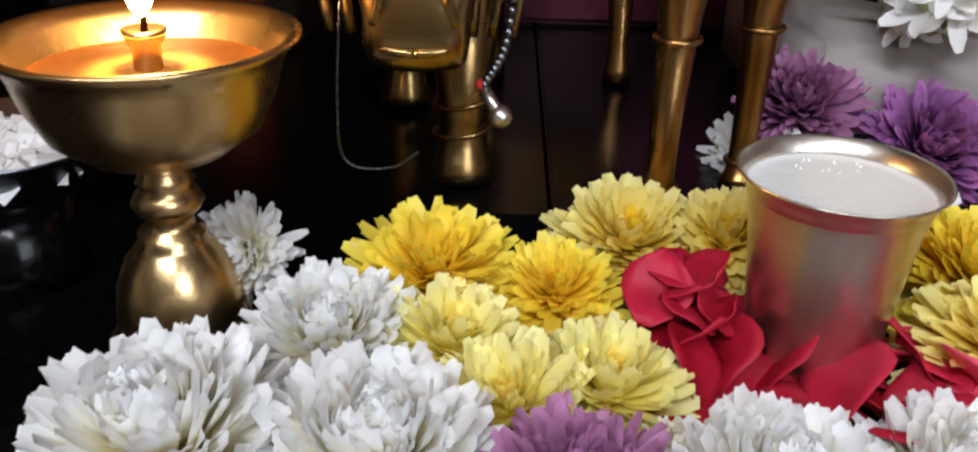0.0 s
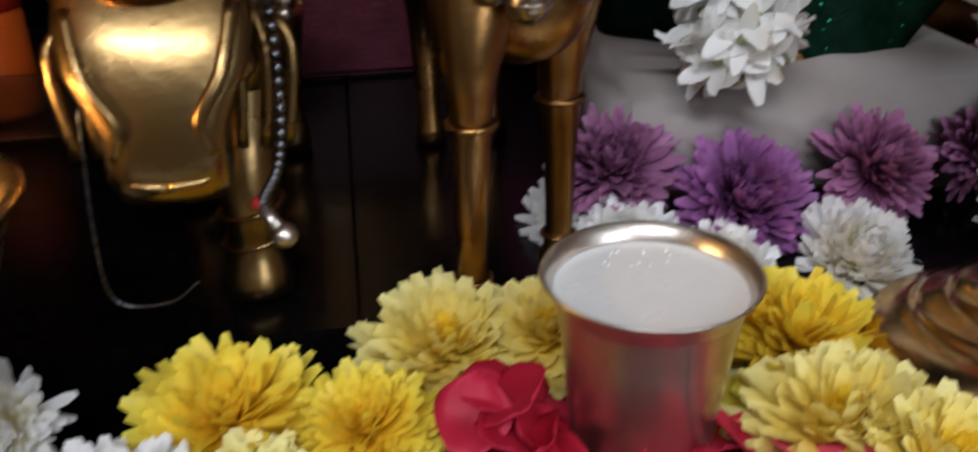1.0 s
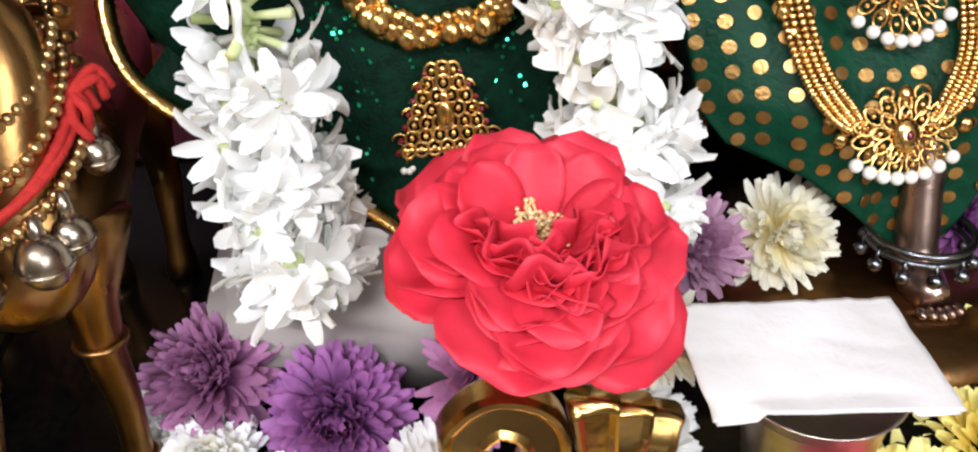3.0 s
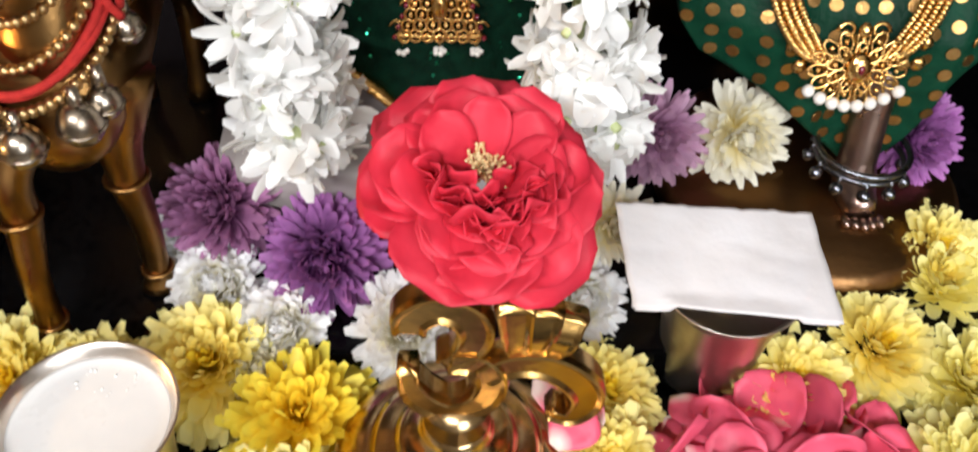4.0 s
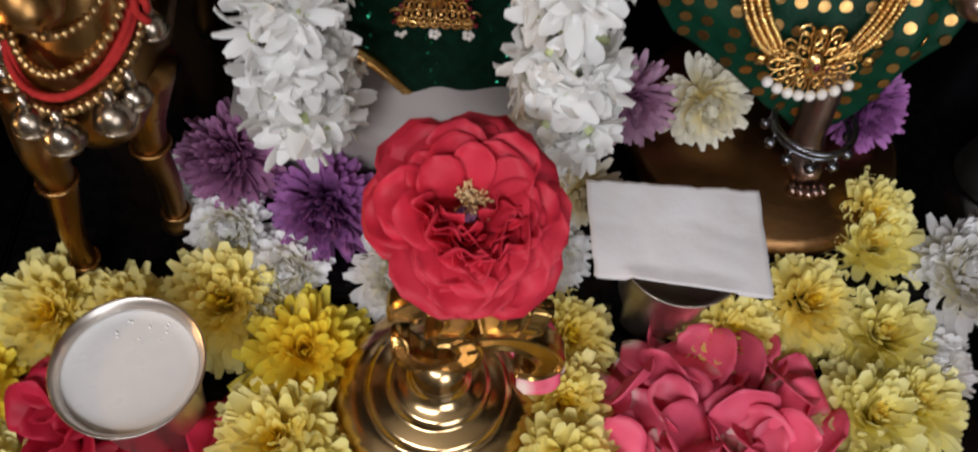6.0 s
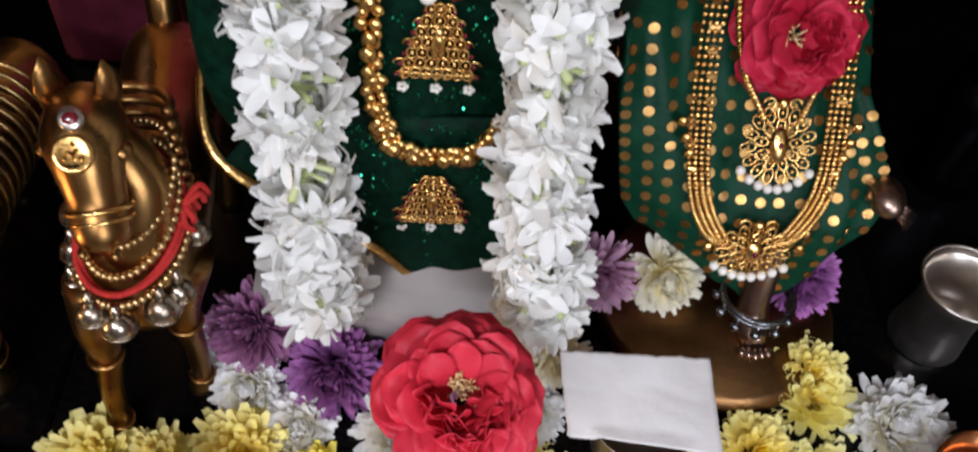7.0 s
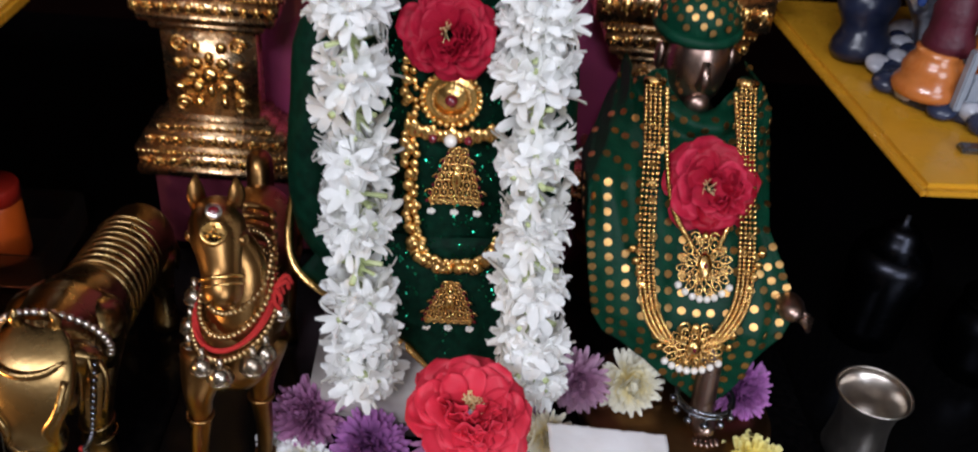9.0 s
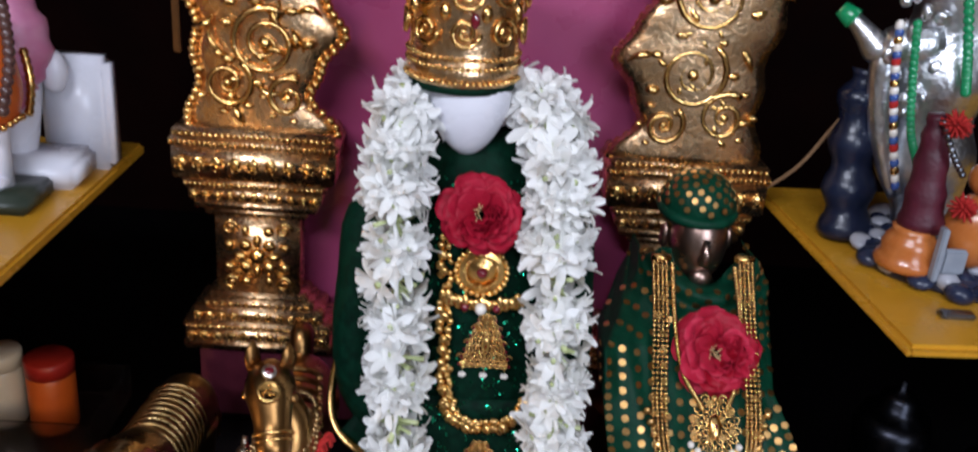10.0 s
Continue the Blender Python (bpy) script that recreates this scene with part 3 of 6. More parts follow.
rose(0.275, 0.316, 0.1560, 0.0715, (20, 4, 0), "large open red rose resting on the brass emblem", RED_P, 88, 3)
rose(0.2495, 0.438, 0.334, 0.054, (66, 0, 0), "dark red rose tucked into the flower garland", DEEP_P, 60, 5, 40)
rose(0.4430, 0.502, 0.205, 0.068, (58, 0, 0), "crimson rose on the green silk wrap", CRIMSON_P, 60, 8, 90)


def emblem_stand():
    th = empty("brass_emblem", pose(0.269, 0.300, 0.0), "brass emblem on a domed round foot", "brass stand")
    prof = [(0.0005, 0), (0.050, 0), (0.0512, 0.0015), (0.0512, 0.0035), (0.050, 0.005), (0.0465, 0.0055), (0.0430, 0.006), (0.0440, 0.010), (0.0446, 0.017), (0.0430, 0.025), (0.038, 0.032), (0.0305, 0.0360), (0.0285, 0.036), (0.029, 0.0385),
            (0.0265, 0.040), (0.0215, 0.042), (0.020, 0.0425), (0.0205, 0.045), (0.0175, 0.0465), (0.013, 0.048), (0.0115, 0.052), (0.010, 0.057), (0.0005, 0.058)]
    prof = [(r * 1.10, z) for r, z in prof]
    piece("foot", Build().lathe(prof, 72).mesh("foot"), POLISHED, th)
    def plate(name, line, half, deep=0.0062):
        """A cast band with a bevelled rim and a dished face, drawn along a line in the upright plane."""
        v, f = [], []
        sec = [(-1, 0.55), (-0.90, 0.95), (-0.74, 1.0), (-0.50, 0.80), (0.50, 0.80), (0.74, 1.0), (0.90, 0.95), (1, 0.55), (1, -0.55), (0.8, -0.9), (-0.8, -0.9), (-1, -0.55)]
        n = len(line)
        for i, p in enumerate(line):
            d = (line[min(i + 1, n - 1)] - line[max(i - 1, 0)]).normalized()
            across = Vector((d.z, 0, -d.x))
            for u, q in sec:
                v.append(p + across * (half[i] * u) + Vector((0, -deep * q, 0)))
        k = len(sec)
        for i in range(n - 1):
            for j in range(k):
                f.append((i * k + j, i * k + (j + 1) % k, (i + 1) * k + (j + 1) % k, (i + 1) * k + j))
        f += [tuple(range(k))[::-1], tuple((n - 1) * k + j for j in range(k))]
        me = Build().add([q[:] for q in v], f).mesh(name)
        for e in me.edges:
            if e.vertices[0] % k == e.vertices[1] % k:
                e.use_edge_sharp = True
        piece(name, me, CAST, th)

    def band(name, points, n, wide, end, deep=0.0058):
        line = spline([(px - 0.269, dy, pz) for px, dy, pz in points], n)
        plate(name, line, [end + (wide - end) * math.sin(math.pi * min(1.0, 0.12 + i / n)) ** 0.5 if i < n else end for i in range(n + 1)], deep)

    # upper bow, lower bow, tail and the fluted flag, cast flat with raised rims
    band("upper_bow", [(0.2535, 0, 0.1125), (0.2545, 0, 0.1190), (0.262, 0, 0.1245), (0.271, 0, 0.1205), (0.2745, 0, 0.111), (0.271, 0, 0.101), (0.264, 0, 0.0955)], 40, 0.0068, 0.0042)
    band("lower_bow", [(0.266, 0, 0.0965), (0.275, 0, 0.0950), (0.280, 0, 0.085), (0.277, 0, 0.073), (0.266, 0, 0.0675), (0.257, 0, 0.074), (0.2530, 0, 0.083), (0.2525, 0, 0.0905)], 44, 0.0064, 0.0038, 0.0060)
    band("tail", [(0.277, 0, 0.088), (0.288, 0, 0.0945), (0.300, 0, 0.0930), (0.3105, 0, 0.083), (0.3140, 0, 0.072), (0.3090, 0, 0.0625), (0.3015, 0, 0.0650)], 40, 0.0070, 0.0034, 0.0056)
    for q, root, mid, top in ((0, 0.2895, 0.2875, 0.2860), (1, 0.2930, 0.2945, 0.2955), (2, 0.2965, 0.3020, 0.3050)):
        fl = spline([(root - 0.269, 0.001, 0.094), (mid - 0.269, -0.0012 * q, 0.108), (top - 0.269, -0.0015 + 0.0015 * q, 0.1255 - 0.0045 * q)], 14)
        plate("flute", fl, [0.0040 + 0.0026 * i / 14 for i in range(15)], 0.0052 - 0.0007 * q)
    piece("collar", Build().lathe([(0.0005, 0.056), (0.012, 0.056), (0.009, 0.060), (0.012, 0.066), (0.0005, 0.066)], 24).mesh("collar"), POLISHED, th)
    piece("spike", Build().tube([(0.0, 0.003, 0.118), (0.001, 0.006, 0.138), (0, 0.010, 0.156)], 0.0032, 10).mesh("spike"), POLISHED, th)


emblem_stand()


# ---------------------------------------------------------------- loose rose petals
def petal_heap(name_seed, cx, cy, rx, ry, z0, top, n, mat, size, group):
    rnd = random.Random(name_seed)
    shapes = []
    for i in range(5):
        v, f = petal_grid(size * rnd.uniform(0.9, 1.1), size * rnd.uniform(0.8, 1.05), radians(rnd.uniform(-24, 26)), rnd.uniform(-0.05, 0.14), 8, 7, 0.60, 0.22)
        sd = rnd.uniform(0, 90)
        v = [(a, b * (1 - 0.6 * max(0.0, (a / size - 0.62) / 0.38) ** 2), c + size * 0.11 * noise.noise((a / size * 2.5, b / size * 2.5, sd))) for a, b, c in v]
        shapes.append(thicken(mesh_from("rose_petal", v, f), 0.0004))
    for i in range(n):
        k = math.sqrt((i + 0.5) / n)
        a = i * 2.39996
        x, y = cx + rx * k * math.cos(a), cy + ry * k * math.sin(a)
        yaw = rnd.uniform(0, 360)
        x, y = x - 0.5 * size * math.cos(radians(yaw)), y - 0.5 * size * math.sin(radians(yaw))
        z = z0 + top * (1 - k * k) + rnd.uniform(0, 0.009)
        ob = piece("rose_petal", shapes[i % 5], mat, m=pose(x, y, z, rnd.uniform(-48, 48), rnd.uniform(-46, 22), yaw) @ Matrix.Scale(rnd.uniform(0.8, 1.2), 4))
        tagged(ob, "loose pink-red rose petal lying in a heap", "petal", group)


petal_heap(11, 0.400, 0.290, 0.060, 0.042, 0.008, 0.012, 84, PINK_P, 0.029, "rose petals in the heap")
petal_heap(12, 0.142, 0.272, 0.050, 0.036, 0.003, 0.002, 30, CRIMSON_P, 0.030, "rose petals round the tumbler")
petal_heap(13, 0.102, 0.292, 0.014, 0.016, 0.010, 0.020, 12, CRIMSON_P, 0.024, "rose petals round the tumbler")
petal_heap(15, 0.180, 0.258, 0.010, 0.008, 0.008, 0.004, 4, PINK_P, 0.028, "rose petals round the tumbler")
petal_heap(14, 0.315, 0.318, 0.006, 0.012, 0.030, 0.008, 3, PINK_P, 0.026, "rose petals in the heap")


# ---------------------------------------------------------------- garland
def floret_mesh(seed):
    """One tuberose floret: a slim tube that opens into six narrow petals."""
    rnd = random.Random(seed)
    half_open = seed % 4 == 0
    v, f = [], []
    for r, z in ((0.0009, 0.004), (0.0013, 0.009), (0.0019, 0.0125)):
        v += [(r * math.cos(math.pi * k / 6), r * math.sin(math.pi * k / 6), z) for k in range(12)]
    f += [(a * 12 + k, a * 12 + (k + 1) % 12, a * 12 + 12 + (k + 1) % 12, a * 12 + 12 + k) for a in (0, 1) for k in range(12)]
    f.append(tuple(range(24, 36)))
    for i in range(6):
        ln, wd = 0.0125 * rnd.uniform(0.85, 1.15), 0.0056 * rnd.uniform(0.9, 1.15)
        g, q = petal_grid(ln, wd, radians(rnd.uniform(-70, 5)), 0.22, 5, 3, 0.50, 0.5)
        lift = rnd.uniform(50, 74) if half_open else rnd.uniform(16, 52)
        m = Matrix.Translation((0, 0, 0.0125)) @ rot(0, 0, i * math.pi / 3 + math.pi / 6 + rnd.uniform(-0.15, 0.15)) @ Matrix.Translation((0.0019, 0, 0)) @ rot(0, -radians(lift), 0)
        ring = [24 + (2 * i) % 12, 24 + (2 * i + 1) % 12, 24 + (2 * i + 2) % 12]
        n = len(v) - 3
        v += [tuple(m @ Vector(p)) for p in g[3:]]
        f += [tuple(ring[e] if e < 3 else e + n for e in face) for face in q]
    return mesh_from("floret", v, f)


def stalk_mesh():
    return Build().tube([(0, 0, -0.004), (0.0004, 0, 0.005), (0, 0, 0.0145)], [0.0011, 0.0012, 0.0016], 6).mesh("stalk")


def garland():
    th = empty("garland", pose(0.25, 0.42, 0.10), "thick white tuberose garland with green stalks and white string", "garland")
    inv = th.matrix_world.inverted()
    florets = [floret_mesh(40 + i) for i in range(8)]
    strands = [
        [(0.211, 0.396, 0.088), (0.206, 0.404, 0.13), (0.202, 0.414, 0.18), (0.199, 0.424, 0.25), (0.196, 0.432, 0.32), (0.193, 0.440, 0.365), (0.198, 0.458, 0.393), (0.207, 0.490, 0.402)],
        [(0.318, 0.382, 0.106), (0.315, 0.396, 0.15), (0.311, 0.410, 0.20), (0.306, 0.424, 0.27), (0.301, 0.432, 0.33), (0.299, 0.442, 0.37), (0.291, 0.460, 0.396), (0.281, 0.490, 0.404)],
    ]
    rnd = random.Random(77)
    count = 0
    rest = Build()
    stalks = Build()
    stalk = stalk_mesh()
    sv, sf = [q.co[:] for q in stalk.vertices], [tuple(q.vertices) for q in stalk.polygons]
    for s, pts in enumerate(strands):
        line = spline(pts, 60)
        near = [inv @ (p + Vector((0.001 * math.sin(k * 1.7), -0.0125, 0))) for k, p in enumerate(line)]
        piece("string", Build().tube(near, [0.0013 + 0.0004 * (k % 2) for k in range(61)], 8).mesh("string"), WHITE_P, th, "white cotton string")
        n = 440
        for i in range(n):
            u = (i + rnd.random()) / n * 59.9
            k = int(u)
            p = line[k].lerp(line[k + 1], u - k)
            d = (line[k + 1] - line[k]).normalized()
            e1 = d.cross(Vector((0, 1, 0))).normalized()
            e2 = d.cross(e1)
            a = i * 2.39996 + rnd.uniform(-0.3, 0.3)
            # bunched: the florets stand in whorls, with the stalks bare between them
            whorl = math.sin(u * 1.05 + s) + 0.5 * math.sin(u * 0.37 + 2 * s)
            bare = abs(whorl) < 0.28 and math.cos(u * 1.05 + s) > 0.2 and rnd.random() < 0.75
            out = (e1 * math.cos(a) + e2 * math.sin(a)) + d * (1.1 * whorl + rnd.uniform(-0.3, 0.3))
            q = out.to_track_quat("Z", "Y").to_matrix().to_4x4() @ rot(0, 0, rnd.uniform(0, 6.28))
            m = inv @ Matrix.Translation(p) @ q @ Matrix.Scale(rnd.uniform(1.0, 1.35), 4)
            stalks.add(sv, sf, m)
            if bare:
                continue
            if (p.y + 0.02 * out.y) < p.y + 0.004 and count < 300:
                piece("floret", florets[i % 8], WHITE_P, th, m=m)
                count += 1
            else:
                fm = florets[i % 8]
                rest.add([w.co[:] for w in fm.vertices], [tuple(w.vertices) for w in fm.polygons], m)
    piece("florets", rest.mesh("florets"), WHITE_P, th)["kind"] = "stuff"
    piece("stalks", stalks.mesh("stalks"), STEM, th, "pale green flower stalks")["kind"] = "stuff"


garland()


# ---------------------------------------------------------------- images: each one plain mesh
def main_image():
    b = Build()
    # egg-shaped head on a neck and plain shoulders
    v, f = [], []
    seg, rings = 30, 20
    for i in range(rings + 1):
        t = math.pi * i / rings
        taper = 1.0 - 0.20 * max(0.0, -math.cos(t)) ** 1.2
        for k in range(seg):
            a = 2 * math.pi * k / seg
            v.append((0.2375 + 0.0275 * taper * math.sin(t) * math.cos(a), 0.470 + 0.027 * taper * math.sin(t) * math.sin(a), 0.406 + 0.041 * math.cos(t)))
    for i in range(rings):
        for k in range(seg):
            j = (k + 1) % seg
            f.append((i * seg + k, (i + 1) * seg + k, (i + 1) * seg + j, i * seg + j))
    b.add(v, f)
    b.lathe([(0.0005, 0.085), (0.03, 0.085), (0.03, 0.30), (0.014, 0.35), (0.014, 0.385), (0.0005, 0.385)], 24, pose(0.244, 0.500, 0))
    ob = piece("statue", b.mesh("statue"), MARBLE)
    tagged(ob, "white marble seated image with a plain smooth face", "statue")
    base = piece("pedestal", Build().box(0.168, 0.335, 0.410, 0.575, 0.0255, 0.085, 0.008).mesh("pedestal"), BASE_MARBLE)
    tagged(base, "pale grey marble pedestal under the seated image", "pedestal")


main_image()


def robe():
    th = empty("robe", pose(0.25, 0.50, 0.085), "dark green velvet robe with sequins and gold braid hem", "robe")
    inv = th.matrix_world.inverted()
    prof = [(0.070, 0.052, 0.086), (0.074, 0.054, 0.12), (0.074, 0.052, 0.17), (0.070, 0.048, 0.22), (0.066, 0.046, 0.28), (0.060, 0.044, 0.33), (0.040, 0.038, 0.362), (0.024, 0.026, 0.380)]
    v, f = [], []
    seg = 72
    for rx, ry, z in prof:
        for k in range(seg):
            a = 2 * math.pi * k / seg
            w = 1 + 0.035 * math.sin(9 * a + z * 20)
            dip = 0.03 * max(0, math.sin(a)) if z < 0.1 else 0
            v.append(inv @ Vector((0.250 + rx * w * math.cos(a), 0.500 + ry * w * math.sin(a), z + dip)))
    for i in range(len(prof) - 1):
        for k in range(seg):
            j = (k + 1) % seg
            f.append((i * seg + k, i * seg + j, (i + 1) * seg + j, (i + 1) * seg + k))
    piece("body", thicken(mesh_from("body", v, f), 0.002), VELVET, th)
    for pts in ([(0.196, 0.490, 0.325), (0.172, 0.480, 0.312), (0.170, 0.470, 0.27), (0.168, 0.462, 0.23), (0.171, 0.455, 0.19), (0.190, 0.450, 0.155)],
                [(0.304, 0.490, 0.325), (0.316, 0.480, 0.312), (0.318, 0.470, 0.27), (0.320, 0.462, 0.23), (0.318, 0.455, 0.19), (0.305, 0.450, 0.155)]):
        sl = Build().tube([inv @ p for p in spline(pts, 20)], [0.012 + 0.006 * math.sin(math.pi * i / 20) for i in range(21)], 16)
        piece("sleeve", sl.mesh("sleeve"), VELVET, th)
    # the pointed front flap, edged with braid
    edge = spline([(0.160, 0.440, 0.158), (0.205, 0.436, 0.122), (0.232, 0.434, 0.105), (0.252, 0.432, 0.085), (0.270, 0.431, 0.068), (0.286, 0.432, 0.070), (0.310, 0.438, 0.098), (0.338, 0.444, 0.130)], 48)
    fv, ff = [], []
    for i, p in enumerate(edge):
        top = Vector((0.185 + 0.130 * i / 48, 0.4500 + 0.004 * abs(i / 24 - 1), 0.185))
        for k in range(13):
            q = k / 12
            c = top.lerp(p, q)
            c.y += 0.0015 * math.sin(i * 0.55) * q
            fv.append(inv @ c)
    for i in range(48):
        for k in range(12):
            ff.append((i * 13 + k, (i + 1) * 13 + k, (i + 1) * 13 + k + 1, i * 13 + k + 1))
    piece("front_flap", thicken(mesh_from("front_flap", fv, ff), 0.003), VELVET, th, "pointed velvet front flap")
    braid = spline([(0.170, 0.459, 0.275), (0.164, 0.457, 0.245), (0.157, 0.454, 0.215), (0.1525, 0.450, 0.190), (0.154, 0.442, 0.168), (0.164, 0.437, 0.153), (0.182, 0.435, 0.139), (0.207, 0.433, 0.119), (0.232, 0.431, 0.104), (0.252, 0.429, 0.084), (0.266, 0.428, 0.070)], 130)
    hem = Build().tube([inv @ p for p in braid], [0.0036 + 0.0005 * (i % 2) for i in range(131)], 8, 0.5)
    piece("hem", hem.mesh("hem"), GOLD_BRIGHT, th, "gold braid hem")
    rnd = random.Random(31)
    sq = Build()
    for i in range(900):
        a, z = rnd.uniform(-2.9, -0.25), rnd.uniform(0.17, 0.35)
        q = min(range(len(prof)), key=lambda j: abs(prof[j][2] - z))
        if q + 1 < len(prof) and prof[q][2] > z:
            q -= 1
        q = max(0, min(q, len(prof) - 2))
        t = (z - prof[q][2]) / (prof[q + 1][2] - prof[q][2])
        rx, ry = prof[q][0] + (prof[q + 1][0] - prof[q][0]) * t, prof[q][1] + (prof[q + 1][1] - prof[q][1]) * t
        w = 1.012 + 0.035 * math.sin(9 * a + z * 20)
        p = Vector((0.250 + rx * w * math.cos(a), 0.500 + ry * w * math.sin(a), z))
        n = Vector((math.cos(a) + rnd.uniform(-0.5, 0.5), math.sin(a), rnd.uniform(-0.3, 0.6)))
        sq.lathe([(0.0010, 0), (0.0008, 0.0003)], 6, inv @ Matrix.Translation(p) @ n.to_track_quat("Z", "Y").to_matrix().to_4x4())
    for i in range(420):
        p = edge[rnd.randrange(2, 47)].lerp(Vector((0.25 + rnd.uniform(-0.05, 0.05), 0.4495, 0.185)), rnd.uniform(0.05, 0.95)) + Vector((0, -0.0012, 0))
        n = Vector((rnd.uniform(-0.6, 0.6), -1, rnd.uniform(-0.3, 0.9)))
        sq.lathe([(0.0010, 0), (0.0008, 0.0003)], 6, inv @ Matrix.Translation(p) @ n.to_track_quat("Z", "Y").to_matrix().to_4x4())
    piece("sequins", sq.mesh("sequins", False), SEQUIN, th, "tiny glinting green sequins")["kind"] = "stuff"


robe()


def crown():
    th = empty("crown", pose(0.2315, 0.476, 0.416), "tall embossed gilt crown", "crown")
    prof = [(0.034, 0.0), (0.037, 0.002), (0.036, 0.006), (0.0375, 0.009), (0.036, 0.012), (0.0355, 0.03), (0.039, 0.07), (0.046, 0.12), (0.046, 0.124), (0.03, 0.13), (0.0005, 0.14)]
    piece("body", Build().lathe(prof, 64).mesh("body"), EMBOSS, th)
    for z, r in ((0.004, 0.0375), (0.013, 0.0365), (0.019, 0.0365)):
        beads = Build()
        for k in range(60):
            a = 2 * math.pi * k / 60
            beads.ball((r * math.cos(a), r * math.sin(a), z), 0.0018, seg=8, rings=5)
        piece("beading", beads.mesh("beading"), GOLD_BRIGHT, th)["kind"] = "stuff"
    sc = Build()
    for k in range(9):
        a0 = 2 * math.pi * k / 9 - 1.57
        for zc, r0 in ((0.036, 0.010), (0.060, 0.011)):
            rad = 0.0365 + 0.004 * zc / 0.07
            pts = []
            for q in range(22):
                s = 1 - q / 24
                t = q * 0.55 * (1 if k % 2 else -1)
                aa = a0 + r0 * s * math.cos(t) / rad
                pts.append((rad * math.cos(aa), rad * math.sin(aa), zc + r0 * s * math.sin(t)))
            sc.tube(pts, 0.0016, 6)
        sc.ball((0.0365 * math.cos(a0 + 0.35), 0.0365 * math.sin(a0 + 0.35), 0.048), 0.004, 0.004, 0.006, 8, 6)
    piece("scrollwork", sc.mesh("scrollwork"), GOLD_BRIGHT, th)["kind"] = "stuff"
    piece("stone", Build().ball((0.006, -0.040, 0.044), 0.0028, 0.002, 0.005).mesh("stone"), GARNET, th, "dark red drop stone")
    piece("lining", Build().lathe([(0.035, -0.004), (0.0355, 0.001), (0.030, 0.001), (0.030, -0.004)], 48).mesh("lining"), VELVET, th, "green velvet lining edge")


crown()


def second_image():
    b = Build()
    b.ball((0.4345, 0.574, 0.270), 0.0235, 0.025, 0.035, 24, 16)
    b.tube([(0.4350, 0.551, 0.280), (0.4352, 0.5465, 0.270), (0.4355, 0.5480, 0.262), (0.4355, 0.552, 0.260)], [0.003, 0.004, 0.006, 0.004], 10)
    b.ball((0.4355, 0.554, 0.246), 0.010, 0.008, 0.009)
    for s in (-1, 1):
        b.ball((0.4345 + s * 0.0265, 0.582, 0.270), 0.004, 0.005, 0.011)
    b.lathe([(0.0005, 0.08), (0.045, 0.08), (0.045, 0.19), (0.016, 0.235), (0.016, 0.26), (0.0005, 0.26)], 20, pose(0.438, 0.585, 0))
    b.tube(spline([(0.452, 0.480, 0.14), (0.458, 0.455, 0.11), (0.457, 0.440, 0.07), (0.457, 0.432, 0.048), (0.457, 0.414, 0.044)], 16), [0.016, 0.015, 0.013, 0.012, 0.011, 0.010, 0.0095, 0.009, 0.009, 0.009, 0.009, 0.010, 0.010, 0.010, 0.009, 0.008, 0.006], 14)
    for i in range(5):
        b.ball((0.449 + 0.004 * i, 0.409 + 0.001 * abs(i - 2), 0.042), 0.0022, 0.004, 0.0022, 8, 6)
    b.ball((0.505, 0.450, 0.142), 0.010, 0.014, 0.009)
    for i in range(4):
        b.tube([(0.506 + 0.002 * i, 0.444, 0.147 - 0.0035 * i), (0.519, 0.440, 0.139 - 0.0035 * i)], 0.0020, 6)
    ob = piece("statue", b.mesh("statue"), material("bronze", (0.46, 0.33, 0.28), 0.30, 1, (0.28, 0.18, 0.14), 60, 0.6, 0.15, 220))
    tagged(ob, "seated bronze image with a plain smooth face", "statue")
    ped = piece("pedestal", Build().lathe([(0.0005, 0.0255), (0.072, 0.0255), (0.075, 0.028), (0.075, 0.033), (0.072, 0.036), (0.070, 0.039), (0.0005, 0.040)], 64, pose(0.442, 0.452, 0)).mesh("pedestal"), BRASS_OLD)
    tagged(ped, "round brown brass pedestal", "pedestal")
    seat = piece("stool", Build().lathe([(0.0005, 0.0255), (0.06, 0.0255), (0.055, 0.06), (0.055, 0.075), (0.06, 0.08), (0.0005, 0.08)], 40, pose(0.430, 0.632, 0)).mesh("stool"), BRASS_OLD)
    tagged(seat, "brown brass seat behind the silk wrap", "seat")


second_image()


